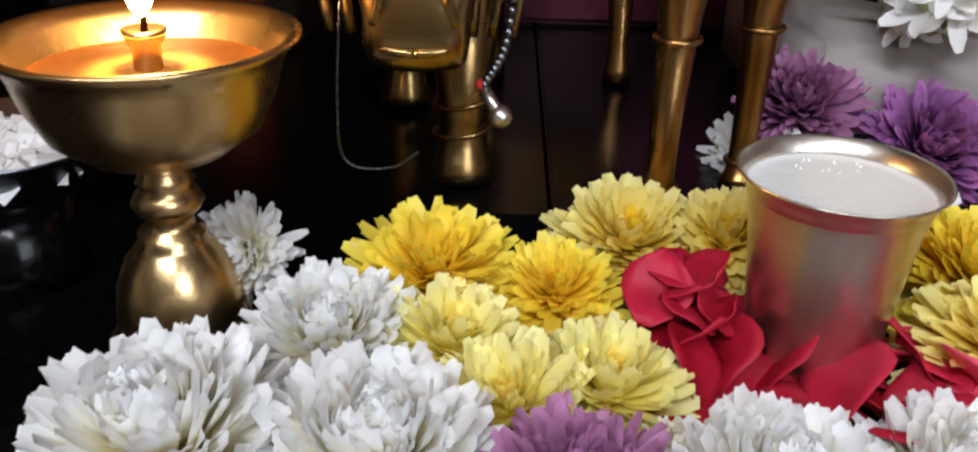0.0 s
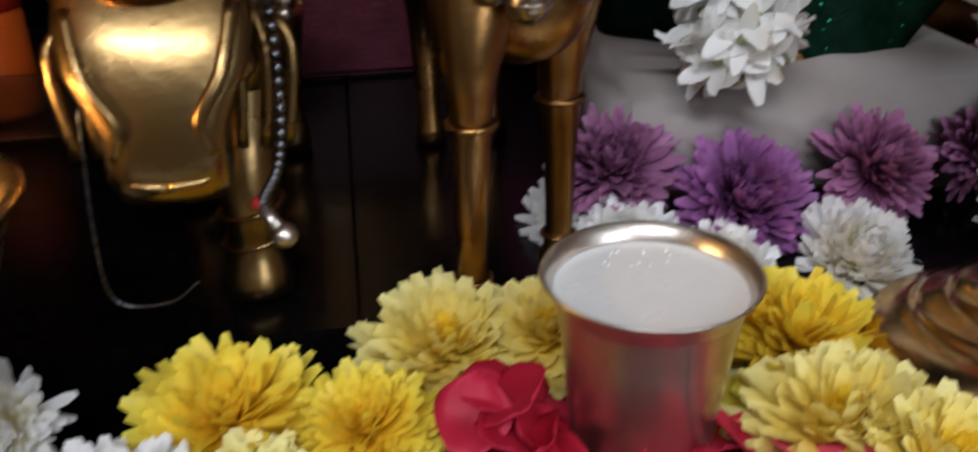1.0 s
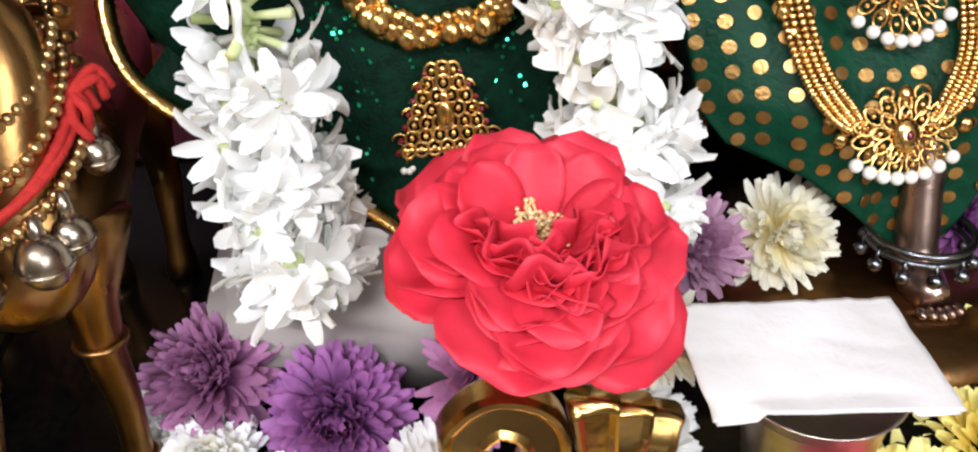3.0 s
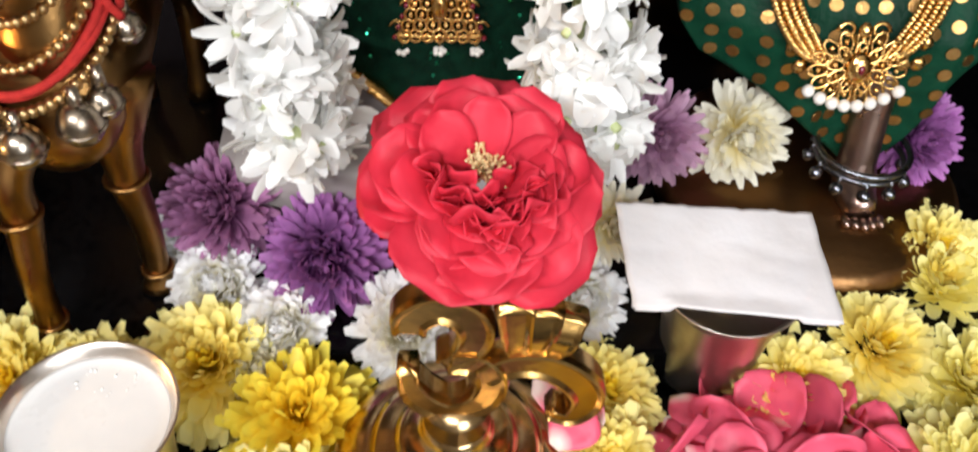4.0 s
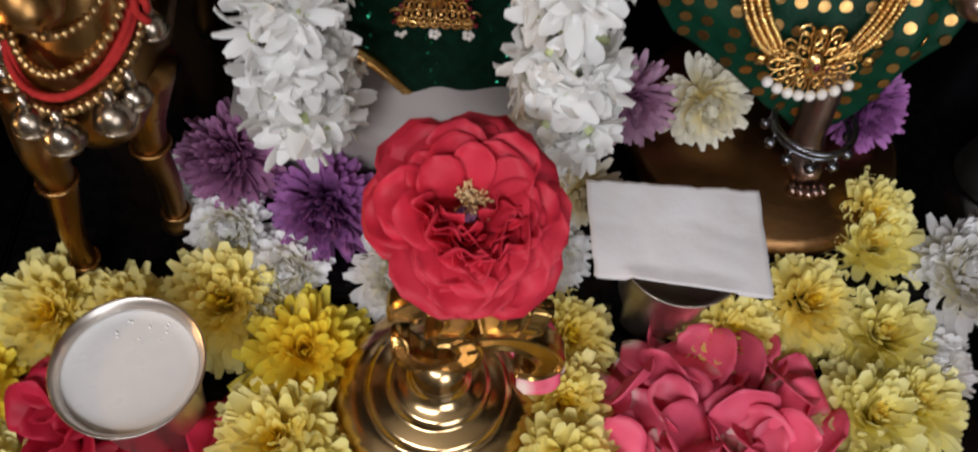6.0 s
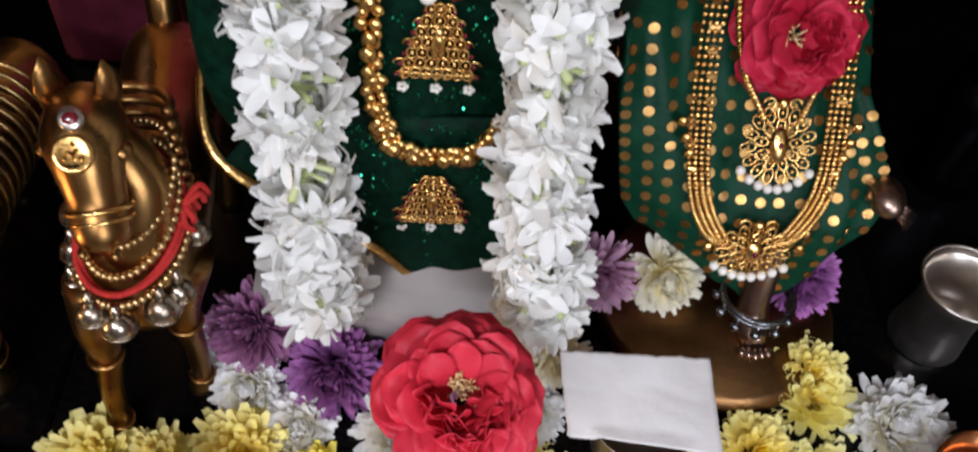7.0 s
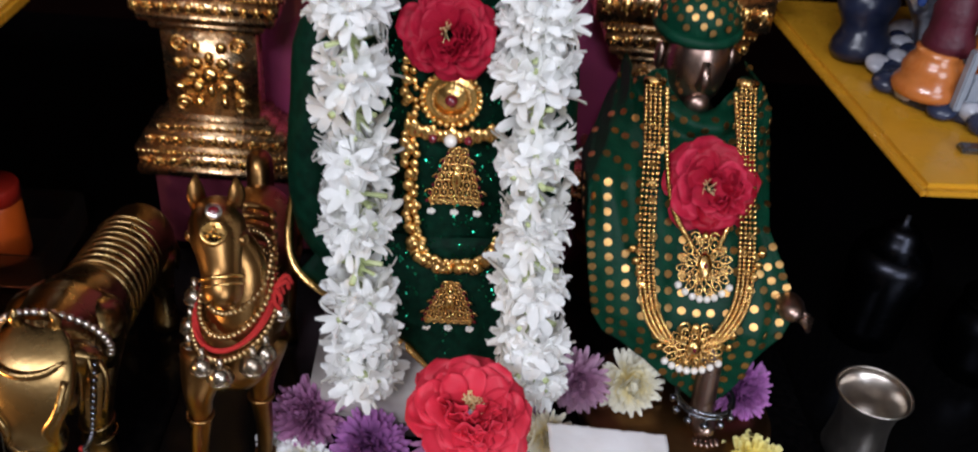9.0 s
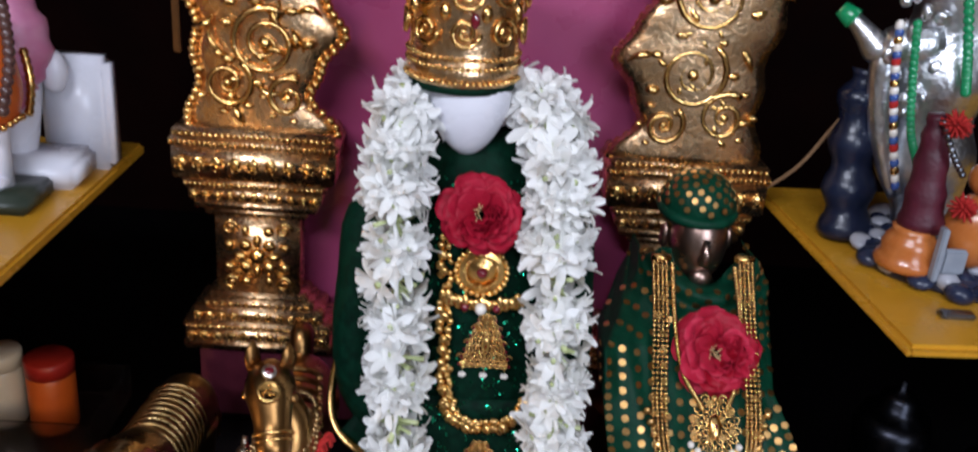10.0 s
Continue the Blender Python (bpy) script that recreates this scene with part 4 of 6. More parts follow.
def silk_wrap():
    th = empty("silk_wrap", pose(0.44, 0.48, 0.10), "green silk wrap with woven gold dots", "cloth")
    inv = th.matrix_world.inverted()
    front_z, front_y = [0.04, 0.12, 0.16, 0.205, 0.25, 0.28], [0.440, 0.443, 0.474, 0.515, 0.552, 0.572]
    # the knee side, and the side where the lap runs out to a corner
    west_z, west_x, west_y = [0.05, 0.10, 0.14, 0.18, 0.208, 0.222, 0.240, 0.263], [0.372, 0.370, 0.363, 0.355, 0.353, 0.368, 0.384, 0.394], [0.455, 0.460, 0.465, 0.475, 0.490, 0.530, 0.565, 0.580]
    east_z, east_x, east_y = [0.05, 0.10, 0.135, 0.165, 0.180, 0.195, 0.240, 0.263], [0.510, 0.512, 0.514, 0.499, 0.491, 0.502, 0.498, 0.482], [0.442, 0.446, 0.452, 0.465, 0.490, 0.545, 0.575, 0.580]
    hem_x, hem_z = [0.362, 0.377, 0.405, 0.443, 0.464, 0.474, 0.487, 0.514], [0.128, 0.104, 0.092, 0.061, 0.043, 0.062, 0.096, 0.134]

    def surface(u, v):
        # u across the front and round both sides, v from the neck down to the pointed hem
        p = -1.3 + 2.6 * u
        s = min(1.0, abs(p))
        base_x = 0.440 + (0.074 if p > 0 else 0.070) * math.copysign(s, p)
        z = (0.243 + 0.022 * min(1.0, 1.6 * s) ** 2 - 0.012 * s ** 6) * (1 - v) + float(np.interp(base_x, hem_x, hem_z)) * v
        zs, xs, ys = (east_z, east_x, east_y) if p > 0 else (west_z, west_x, west_y)
        x = 0.440 + (float(np.interp(z, zs, xs)) - 0.440) * s
        y0 = float(np.interp(z, front_z, front_y))
        y = y0 + (float(np.interp(z, zs, ys)) - y0) * s ** 2.4
        if abs(p) > 1:
            y += 0.16 * (abs(p) - 1)
            x -= math.copysign(0.02 * (abs(p) - 1) ** 2, p)
        w = (0.0010 * math.sin(u * 46 + 7 * v) + 0.0022 * math.sin(u * 17 - 5 * v)) * (0.35 + v)
        # cowl folds under the chin and gathers at the waist
        cowl = 0.0065 * math.sin(z * 300 - 7 * p * p + 1.5 * p) * max(0.0, 1 - v * 2.6)
        gather = 0.0026 * math.sin(30 * p + 60 * z) * math.exp(-((z - 0.195) / 0.022) ** 2) * s
        return Vector((x + 0.4 * w, y - w - cowl - gather, z + cowl * 0.3))

    nu, nv = 110, 70
    v = [inv @ surface(i / nu, j / nv) for i in range(nu + 1) for j in range(nv + 1)]
    f = [(i * (nv + 1) + j, (i + 1) * (nv + 1) + j, (i + 1) * (nv + 1) + j + 1, i * (nv + 1) + j + 1) for i in range(nu) for j in range(nv)]
    piece("cloth", thicken(mesh_from("cloth", v, f), -0.0010), SILK, th)
    dots = Build()
    for i in range(19):
        for j in range(17):
            u, w = (i + 0.5) / 19, (j + 0.45 + 0.5 * (i % 2)) / 17.4
            p = surface(u, w)
            du, dv = surface(u + 0.01, w) - p, surface(u, w + 0.01) - p
            n = du.cross(dv).normalized()
            if n.length < 0.5:
                continue
            if n.y > 0:
                n = -n
            m = inv @ Matrix.Translation(p + n * 0.0005) @ n.to_track_quat("Z", "Y").to_matrix().to_4x4() @ Matrix.Diagonal((1.0, 0.92, 1, 1))
            dots.lathe([(0.0031, -0.0003), (0.0030, 0.0002), (0.0005, 0.00025)], 14, m)
    piece("gold_dots", dots.mesh("gold_dots", False), FOIL, th, "woven gold dots")["kind"] = "stuff"
    tu = Build()
    c = Vector((0.432, 0.585, 0.301))
    tu.ball(c, 0.031, 0.031, 0.027, 30, 16)
    tu.tube([(c.x + 0.0295 * math.cos(a), c.y + 0.0305 * math.sin(a), c.z - 0.005 + 0.004 * math.sin(a)) for a in [6.283 * k / 36 for k in range(36)]], 0.0045, 10, closed=True)
    ob = piece("turban", tu.mesh("turban"), SILK)
    tagged(ob, "green gold-dotted silk head cloth", "head cloth")
    td = Build()
    for i in range(84):
        a, e = i * 2.39996, math.asin(min(0.98, (i + 0.5) / 84))
        n = Vector((math.cos(a) * math.cos(e), math.sin(a) * math.cos(e), math.sin(e)))
        p = Vector((c.x + 0.0312 * n.x, c.y + 0.0312 * n.y, c.z + 0.0272 * n.z))
        if e < 0.2:
            p += Vector((n.x, n.y, 0)) * 0.003
        td.lathe([(0.0026, -0.0003), (0.0025, 0.0003), (0.0004, 0.00035)], 12, Matrix.Translation(p) @ n.to_track_quat("Z", "Y").to_matrix().to_4x4())
    piece("gold_dots", td.mesh("gold_dots", False), FOIL, ob)["kind"] = "stuff"


silk_wrap()


# ---------------------------------------------------------------- jewellery
def pendant(parent, m, width, high, drops=3):
    """A pierced gilt pendant: a bell of small rings and scrolls, set stones and hanging drops."""
    b = Build()
    rows = 7
    ob = empty("pendant", m)
    ob.parent = parent
    for r in range(rows):
        u = r / (rows - 1)
        w = width * (0.34 + 0.66 * u ** 0.8)
        n = 3 + int(r * 0.75)
        for i in range(n):
            q = (i + 0.5) / n * 2 - 1
            c = Vector((q * w * 0.46, -width * 0.05 * (1 - q * q), high * (0.5 - u) + high * 0.06 * (1 - q * q)))
            rr = width / 15
            b.tube([c + Vector((rr * math.cos(a), 0, rr * 1.25 * math.sin(a))) for a in [6.283 * k / 12 for k in range(12)]], width * 0.020, 6, closed=True)
            b.ball(c, rr * 0.5, rr * 0.5, rr * 0.6, 8, 5)
        for sx in (-1, 1):
            piece("stone", Build().ball((sx * w * 0.5, -width * 0.02, high * (0.5 - u)), width * 0.034, seg=8, rings=5).mesh("stone"), GARNET, ob)
    for sx in (-1, 1):
        for q in range(3):
            z = high * (0.30 - 0.32 * q)
            x = sx * width * (0.22 + 0.12 * q)
            b.tube([(x + sx * width * 0.09 * (1 - k / 16) * math.cos(k * 0.5), 0, z + width * 0.09 * (1 - k / 16) * math.sin(k * 0.5)) for k in range(14)], width * 0.018, 6)
    b.ball((0, -width * 0.05, -high * 0.02), width * 0.10, width * 0.07, high * 0.20, 12, 8)
    b.ball((0, -width * 0.05, high * 0.22), width * 0.06, width * 0.06, width * 0.07, 10, 7)
    b.tube([(q * width * 0.5, -width * 0.04 * (1 - q * q), -high * 0.47) for q in [k / 6 - 1 for k in range(13)]], width * 0.028, 7)
    for i in range(drops):
        x = (i - (drops - 1) / 2) * width * 0.42
        b.tube([(x, 0, -high * 0.45), (x, 0, -high * 0.66)], width * 0.014, 5)
        for k in range(5):
            a = 1.2566 * k
            piece("pearl", Build().ball((x + width * 0.05 * math.cos(a), width * 0.05 * math.sin(a), -high * 0.74), width * 0.036, seg=8, rings=6).mesh("pearl"), PEARL, ob)
    piece("filigree", b.mesh("filigree"), GOLD_BRIGHT, ob)
    return ob


def sunburst(parent, m, width, high, pearls):
    """A round pierced pendant: rays of small loops about an oval boss, a scroll above and a row of pearls below."""
    ob = empty("pendant", m)
    ob.parent = parent
    b = Build()
    b.ball((0, -width * 0.05, 0), width * 0.13, width * 0.08, high * 0.24, 14, 9)
    for n, d, r in ((9, 0.24, 0.070), (15, 0.40, 0.078)):
        for k in range(n):
            a = 6.283 * (k + 0.5) / n - 1.57
            c = Vector((width * d * math.cos(a), -width * 0.05 * (1 - d), high * d * math.sin(a)))
            out = Vector((math.cos(a), 0, math.sin(a)))
            side = Vector((-out.z, 0, out.x))
            b.tube([c + out * (width * r * 1.35 * math.cos(t)) + side * (width * r * 0.8 * math.sin(t)) for t in [6.283 * q / 12 for q in range(12)]], width * 0.017, 6, closed=True)
            b.ball(c, width * 0.030, seg=7, rings=5)
    for sx in (-1, 1):
        b.tube([(sx * width * (0.16 + 0.10 * (1 - k / 16) * math.cos(k * 0.5)), 0, high * 0.50 + width * 0.10 * (1 - k / 16) * math.sin(k * 0.5)) for k in range(15)], width * 0.022, 6)
    b.ball((0, -width * 0.03, high * 0.52), width * 0.07, width * 0.05, width * 0.08, 10, 7)
    piece("filigree", b.mesh("filigree"), GOLD_BRIGHT, ob)
    piece("stone", Build().ball((0, -width * 0.13, 0), width * 0.035, width * 0.02, width * 0.05, 10, 7).mesh("stone"), GARNET, ob)
    for i in range(pearls):
        u = i / (pearls - 1) * 2 - 1
        piece("pearl", Build().ball((u * width * 0.46, -width * 0.04, -high * (0.56 - 0.22 * u * u)), width * 0.066, seg=12, rings=8).mesh("pearl"), PEARL, ob)
    return ob


def chain(parent, pts, radius, count, name="chain"):
    b = Build()
    rnd = random.Random(int(radius * 1e6) + count)
    j = radius * 0.45 if radius > 0.0028 else 0.0
    for i, p in enumerate(spline(pts, count)):
        k = rnd.uniform(0.65, 1.2) if j else 1.0
        b.ball(p + Vector((rnd.uniform(-j, j), rnd.uniform(-j, j), rnd.uniform(-j, j))), radius * k, radius * 0.8 * k, radius * k, 8, 6)
    return piece(name, b.mesh(name), GOLD_BRIGHT, parent)


def jewellery():
    th = empty("necklace", pose(0, 0, 0), "gilt temple necklace with stacked pierced pendants", "necklace")
    med = Build()
    med.lathe([(0.0005, 0.004), (0.006, 0.004), (0.008, 0.002), (0.015, 0.003), (0.017, 0.001), (0.0175, 0), (0.0005, 0)], 40, pose(0.254, 0.450, 0.288, 90))
    for k in range(26):
        a = 6.283 * k / 26
        med.ball((0.254 + 0.0178 * math.cos(a), 0.4485, 0.288 + 0.0178 * math.sin(a)), 0.0024, seg=8, rings=5)
        med.ball((0.254 + 0.0115 * math.cos(a), 0.4465, 0.288 + 0.0115 * math.sin(a)), 0.0014, seg=8, rings=5)
    piece("medallion", med.mesh("medallion"), GOLD_BRIGHT, th)
    piece("stone", Build().ball((0.254, 0.446, 0.288), 0.004).mesh("stone"), GARNET, th)
    bar = Build()
    for i in range(15):
        u = i / 14 * 2 - 1
        bar.ball((0.256 + 0.028 * u, 0.448, 0.262 + 0.006 * u * u), 0.004 + 0.001 * math.cos(9 * u), 0.003, 0.006 + 0.0015 * math.cos(14 * u), 10, 6)
    piece("bar", bar.mesh("bar"), GOLD_BRIGHT, th)
    piece("pearl", Build().ball((0.255, 0.443, 0.262), 0.0042).mesh("pearl"), PEARL, th)
    for s in (-1, 1):
        piece("stone", Build().ball((0.255 + s * 0.011, 0.4445, 0.262), 0.003).mesh("stone"), GARNET, th)
    pendant(th, pose(0.2605, 0.445, 0.2345), 0.036, 0.036, 3)
    for off, r in ((0.0, 0.0042), (0.005, 0.0030)):
        chain(th, [(0.226 + off, 0.452, 0.31), (0.2285 + off, 0.447, 0.25), (0.231 + off, 0.443, 0.20), (0.236 + off, 0.441, 0.180 + off), (0.246, 0.439, 0.170 + off), (0.264, 0.438, 0.167 + off), (0.282, 0.439, 0.171 + off), (0.294 - off, 0.441, 0.190)], r, 74)
    pendant(th, pose(0.262, 0.4345, 0.140), 0.036, 0.030, 3)
    th = empty("necklace", pose(0, 0, 0), "long gilt bead chain with two pearl-edged pendants", "necklace")
    piece("clasp", Build().box(0.391, 0.407, 0.541, 0.546, 0.263, 0.269, 0.001).mesh("clasp"), GOLD_BRIGHT, th)
    piece("clasp", Build().box(0.458, 0.474, 0.541, 0.546, 0.266, 0.272, 0.001).mesh("clasp"), GOLD_BRIGHT, th)
    for q in range(4):
        dx = 0.0034 * q
        chain(th, [(0.393 + dx, 0.542, 0.263), (0.394 + dx, 0.512, 0.225), (0.394 + dx, 0.478, 0.175), (0.397 + dx, 0.448, 0.142), (0.409 + dx, 0.434, 0.122), (0.428 + dx * 0.3, 0.432, 0.113 - dx)], 0.0017, 76)
        chain(th, [(0.472 - dx, 0.542, 0.266), (0.473 - dx, 0.512, 0.228), (0.477 - dx, 0.478, 0.178), (0.474 - dx, 0.450, 0.145), (0.460 - dx, 0.434, 0.124), (0.442 - dx * 0.3, 0.432, 0.114 - dx)], 0.0017, 76)
    chain(th, [(0.408, 0.540, 0.262), (0.410, 0.515, 0.228), (0.416, 0.490, 0.196), (0.430, 0.470, 0.176)], 0.0022, 40)
    chain(th, [(0.458, 0.540, 0.262), (0.462, 0.515, 0.228), (0.460, 0.490, 0.196), (0.450, 0.470, 0.176)], 0.0022, 40)
    for s in range(9):
        u = s / 8
        for p, q in (((0.389, 0.470, 0.170), (0.412, 0.432, 0.114)), ((0.482, 0.470, 0.172), (0.462, 0.432, 0.116))):
            c = Vector(p).lerp(Vector(q), u)
            piece("disc", Build().ball(c, 0.0034, 0.002, 0.0034, 10, 6).mesh("disc"), GOLD_BRIGHT, th)
    sunburst(th, pose(0.4405, 0.464, 0.163, -38), 0.040, 0.042, 8)
    sunburst(th, pose(0.436, 0.431, 0.115, -20), 0.042, 0.030, 8)


jewellery()


def anklet():
    th = empty("anklet", pose(0.457, 0.436, 0.066), "dark silver anklet with hanging bells", "anklet")
    b = Build()
    for r, z in ((0.021, 0), (0.020, -0.005)):
        b.tube([(r * math.cos(a), r * math.sin(a), z) for a in [6.283 * k / 40 for k in range(40)]], 0.0016, 8, closed=True)
    piece("ring", b.mesh("ring"), STEEL, th)
    for k in range(11):
        a = 6.283 * k / 11
        piece("bell", Build().ball((0.022 * math.cos(a), 0.022 * math.sin(a), -0.011), 0.0032).tube([(0.021 * math.cos(a), 0.021 * math.sin(a), -0.004), (0.022 * math.cos(a), 0.022 * math.sin(a), -0.010)], 0.0008, 6).mesh("bell"), STEEL, th)


anklet()


# ---------------------------------------------------------------- brass animals
def horse():
    b = Build()
    hx, hy = 0.136, 0.428
    ca, sa = math.cos(radians(-15)), math.sin(radians(-15))

    def w(s, f, z):
        """side, forward and height of the horse into the place"""
        return (hx + s * ca + f * sa, hy + s * sa - f * ca, z)

    b.tube(spline([(0.125, 0.368, 0.134), (0.126, 0.384, 0.133), (0.127, 0.43, 0.138), (0.123, 0.48, 0.139), (0.119, 0.515, 0.143), (0.117, 0.538, 0.142)], 20), [0.010, 0.0175, 0.0220, 0.0240, 0.0250, 0.0255, 0.026, 0.0265, 0.026, 0.0255, 0.0255, 0.0255, 0.026, 0.0265, 0.027, 0.027, 0.0265, 0.025, 0.022, 0.017, 0.010], 24, 1.12)
    b.tube(spline([w(0, 0.036, 0.135), w(0, 0.034, 0.160), w(0, 0.026, 0.185), (0.115, 0.411, 0.205)], 16), [0.0205 - 0.0070 * (i / 16) for i in range(17)], 22, 1.25)
    for i in range(9):
        z = 0.155 + 0.008 * i
        b.tube([w(0.0170 * math.cos(t), 0.014 + 0.016 * math.sin(t), z + 0.006 * math.sin(t)) for t in [3.14 + 3.14 * k / 12 for k in range(13)]], 0.0022, 7)
    b.tube(spline([(0.115, 0.417, 0.212), (0.117, 0.408, 0.2155), (0.1195, 0.395, 0.2175), (0.1220, 0.386, 0.2105), (0.1245, 0.378, 0.2000), (0.1265, 0.370, 0.1915), (0.1280, 0.366, 0.1840)], 24),
           [0.008, 0.0105, 0.0128, 0.0142, 0.0152, 0.0160, 0.0165, 0.0168, 0.0168, 0.0165, 0.0159, 0.0150, 0.0141, 0.0133, 0.0127, 0.0122, 0.0119, 0.0117, 0.0117, 0.0118, 0.0118, 0.0115, 0.0107, 0.0090, 0.005], 24, 1.06)
    for s in (-1, 1):
        b.ball((0.1205 + s * 0.0150, 0.390, 0.2165), 0.0042, 0.0050, 0.0036, 10, 7)
        b.ball((0.1285 + s * 0.0065, 0.3565, 0.1915), 0.0022, 0.003, 0.002, 8, 6)
        b.tube([(0.117 + s * 0.0100, 0.408, 0.2230), (0.117 + s * 0.0120, 0.409, 0.2330), (0.117 + s * 0.0122, 0.410, 0.2390), (0.117 + s * 0.0118, 0.411, 0.2455)], [0.0056, 0.0062, 0.0048, 0.0008], 12, 0.55)
        b.tube(spline([(0.119 + s * 0.012, 0.512, 0.135), (0.119 + s * 0.0155, 0.520, 0.105), (0.119 + s * 0.0155, 0.528, 0.078), (0.119 + s * 0.0155, 0.522, 0.050), (0.119 + s * 0.0155, 0.518, 0.0258)], 14), [0.019, 0.018, 0.016, 0.013, 0.010, 0.0085, 0.0078, 0.0072, 0.0068, 0.0062, 0.0057, 0.0054, 0.0058, 0.0070, 0.0078], 14)
        for f in (0.050,):
            f = f - s * 0.0145 if f > 0 else f
            ff = f + (0.008 if (f > 0 and s < 0) else 0)
            b.tube(spline([w(s * 0.013, 0.8 * f, 0.134), w(s * 0.0142, f, 0.110), w(s * 0.0142, f + 0.001, 0.096), w(s * 0.0142, f + 0.002, 0.084), w(s * 0.0142, ff, 0.062), w(s * 0.0142, ff + 0.002, 0.036), w(s * 0.0142, ff + 0.004, 0.0258)], 18),
                   [0.0175, 0.0155, 0.0128, 0.0104, 0.0090, 0.0082, 0.0077, 0.0074, 0.0072, 0.0070, 0.0066, 0.0062, 0.0058, 0.0055, 0.0053, 0.0053, 0.0060, 0.0070, 0.0078], 16)
            for z, r, dz in ((0.090, 0.0080, 0.0013), (0.036, 0.0062, 0.0011)):
                df = f + 0.002 if z > 0.06 else ff + 0.002
                b.tube([w(s * 0.0142 + r * math.cos(t), df + r * math.sin(t), z) for t in [6.283 * k / 20 for k in range(20)]], dz, 8, closed=True)
    b.tube(spline([(0.117, 0.524, 0.150), (0.116, 0.530, 0.172), (0.115, 0.538, 0.182), (0.116, 0.550, 0.165), (0.116, 0.556, 0.10)], 12), [0.011, 0.010, 0.009, 0.0088, 0.0090, 0.0090, 0.009, 0.008, 0.008, 0.007, 0.006, 0.004, 0.002], 12)
    ob = piece("brass_horse", b.mesh("brass_horse"), material("warm_brass", (0.42, 0.235, 0.085), 0.30, 1, (0.19, 0.088, 0.026), 36, 0.6, 0.12, 260))
    tagged(ob, "standing brass horse figurine with bells round its neck", "figurine")
    hn = empty("harness", pose(0, 0, 0), "red thread and gilt harness with silver bells", "harness")

    def ring(name, mat, f0, rx, ry, z0, dip, th, beads=0):
        pts = [w(rx * math.cos(t), f0 + ry * math.sin(t), z0 - dip * math.sin(t)) for t in [6.283 * q / 48 for q in range(48)]]
        g = Build().tube(pts, 0.0006 if beads else th, 8, closed=True)
        row = piece(name, g.mesh(name), mat, hn)
        one = Build().ball((0, 0, 0), th, seg=10, rings=7).mesh("bead")
        for k in range(beads):
            t = 6.283 * k / beads
            piece("bead", one, mat, row, m=Matrix.Translation(w(rx * math.cos(t), f0 + ry * math.sin(t), z0 - dip * math.sin(t))))

    ring("bead_row", BRASS, 0.029, 0.0192, 0.0255, 0.184, 0.014, 0.0020, 46)
    ring("bead_row", BRASS, 0.033, 0.0212, 0.0275, 0.172, 0.016, 0.0021, 46)
    ring("cord", REDTHREAD, 0.035, 0.0226, 0.0295, 0.166, 0.018, 0.0017)
    ring("cord", REDTHREAD, 0.036, 0.0236, 0.0300, 0.163, 0.013, 0.0015)
    ring("collar", BRASS, 0.037, 0.0246, 0.0300, 0.157, 0.014, 0.0023, 54)
    bow = Build()
    for k in range(6):
        bow.tube(spline([w(0.0225, 0.026, 0.174), w(0.0255 + 0.002 * math.sin(k * 2), 0.024 + 0.003 * k - 0.008, 0.178 - 0.002 * k), w(0.0265 + 0.002 * math.cos(k), 0.022 + 0.003 * k - 0.008, 0.171 - 0.002 * k)], 8), 0.0017, 6)
    piece("bow", bow.mesh("bow"), REDTHREAD, hn, "red thread bow")
    loose = random.Random(31)
    for k in range(8):
        t = radians(-14 + 29 * k + loose.uniform(-11, 11))
        r = loose.uniform(0.0058, 0.0088)
        c = Vector(w(0.0275 * math.cos(t), 0.039 + 0.032 * math.sin(t), 0.151 - 0.012 * math.sin(t) + loose.uniform(-0.009, 0.009)))
        top = c + Vector((0, 0.002, 0.014))
        piece("bell", Build().ball(c, r, r, r * 1.1, 16, 12).tube([c + Vector((0, 0, 0.006)), top], [0.0030, 0.0018], 8).tube([c + Vector((1.01 * r * math.cos(a), 1.01 * r * math.sin(a), -0.001)) for a in [6.283 * q / 20 for q in range(20)]], 0.0006, 6, closed=True).mesh("bell"), DULL, hn)

    def band(c, n, r, th):
        m = Matrix.Translation(c) @ Vector(n).to_track_quat("Z", "Y").to_matrix().to_4x4()
        g = Build().tube([(r * math.cos(t), r * math.sin(t), 0) for t in [6.283 * q / 36 for q in range(36)]], th, 8, closed=True, m=m)
        piece("noseband", g.mesh("noseband"), GOLD_BRIGHT, hn)

    down = (0.0045, -0.0165, -0.0190)
    band((0.1253, 0.3752, 0.1970), down, 0.0126, 0.0014)
    band((0.1262, 0.3722, 0.1937), down, 0.0122, 0.0009)
    band((0.1185, 0.400, 0.2165), (0.003, -0.016, 0.0), 0.0156, 0.0010)
    n = Vector((0.003, -0.010, 0.0135)).normalized()
    turn = n.to_track_quat("Z", "Y").to_matrix().to_4x4()
    md = Matrix.Translation((0.1225, 0.3765, 0.2285)) @ turn
    md_b = Build().lathe([(0.0005, 0.0012), (0.0055, 0.0012), (0.0070, 0.0020), (0.0076, 0.001), (0.0076, -0.003), (0.0005, -0.003)], 30, md)
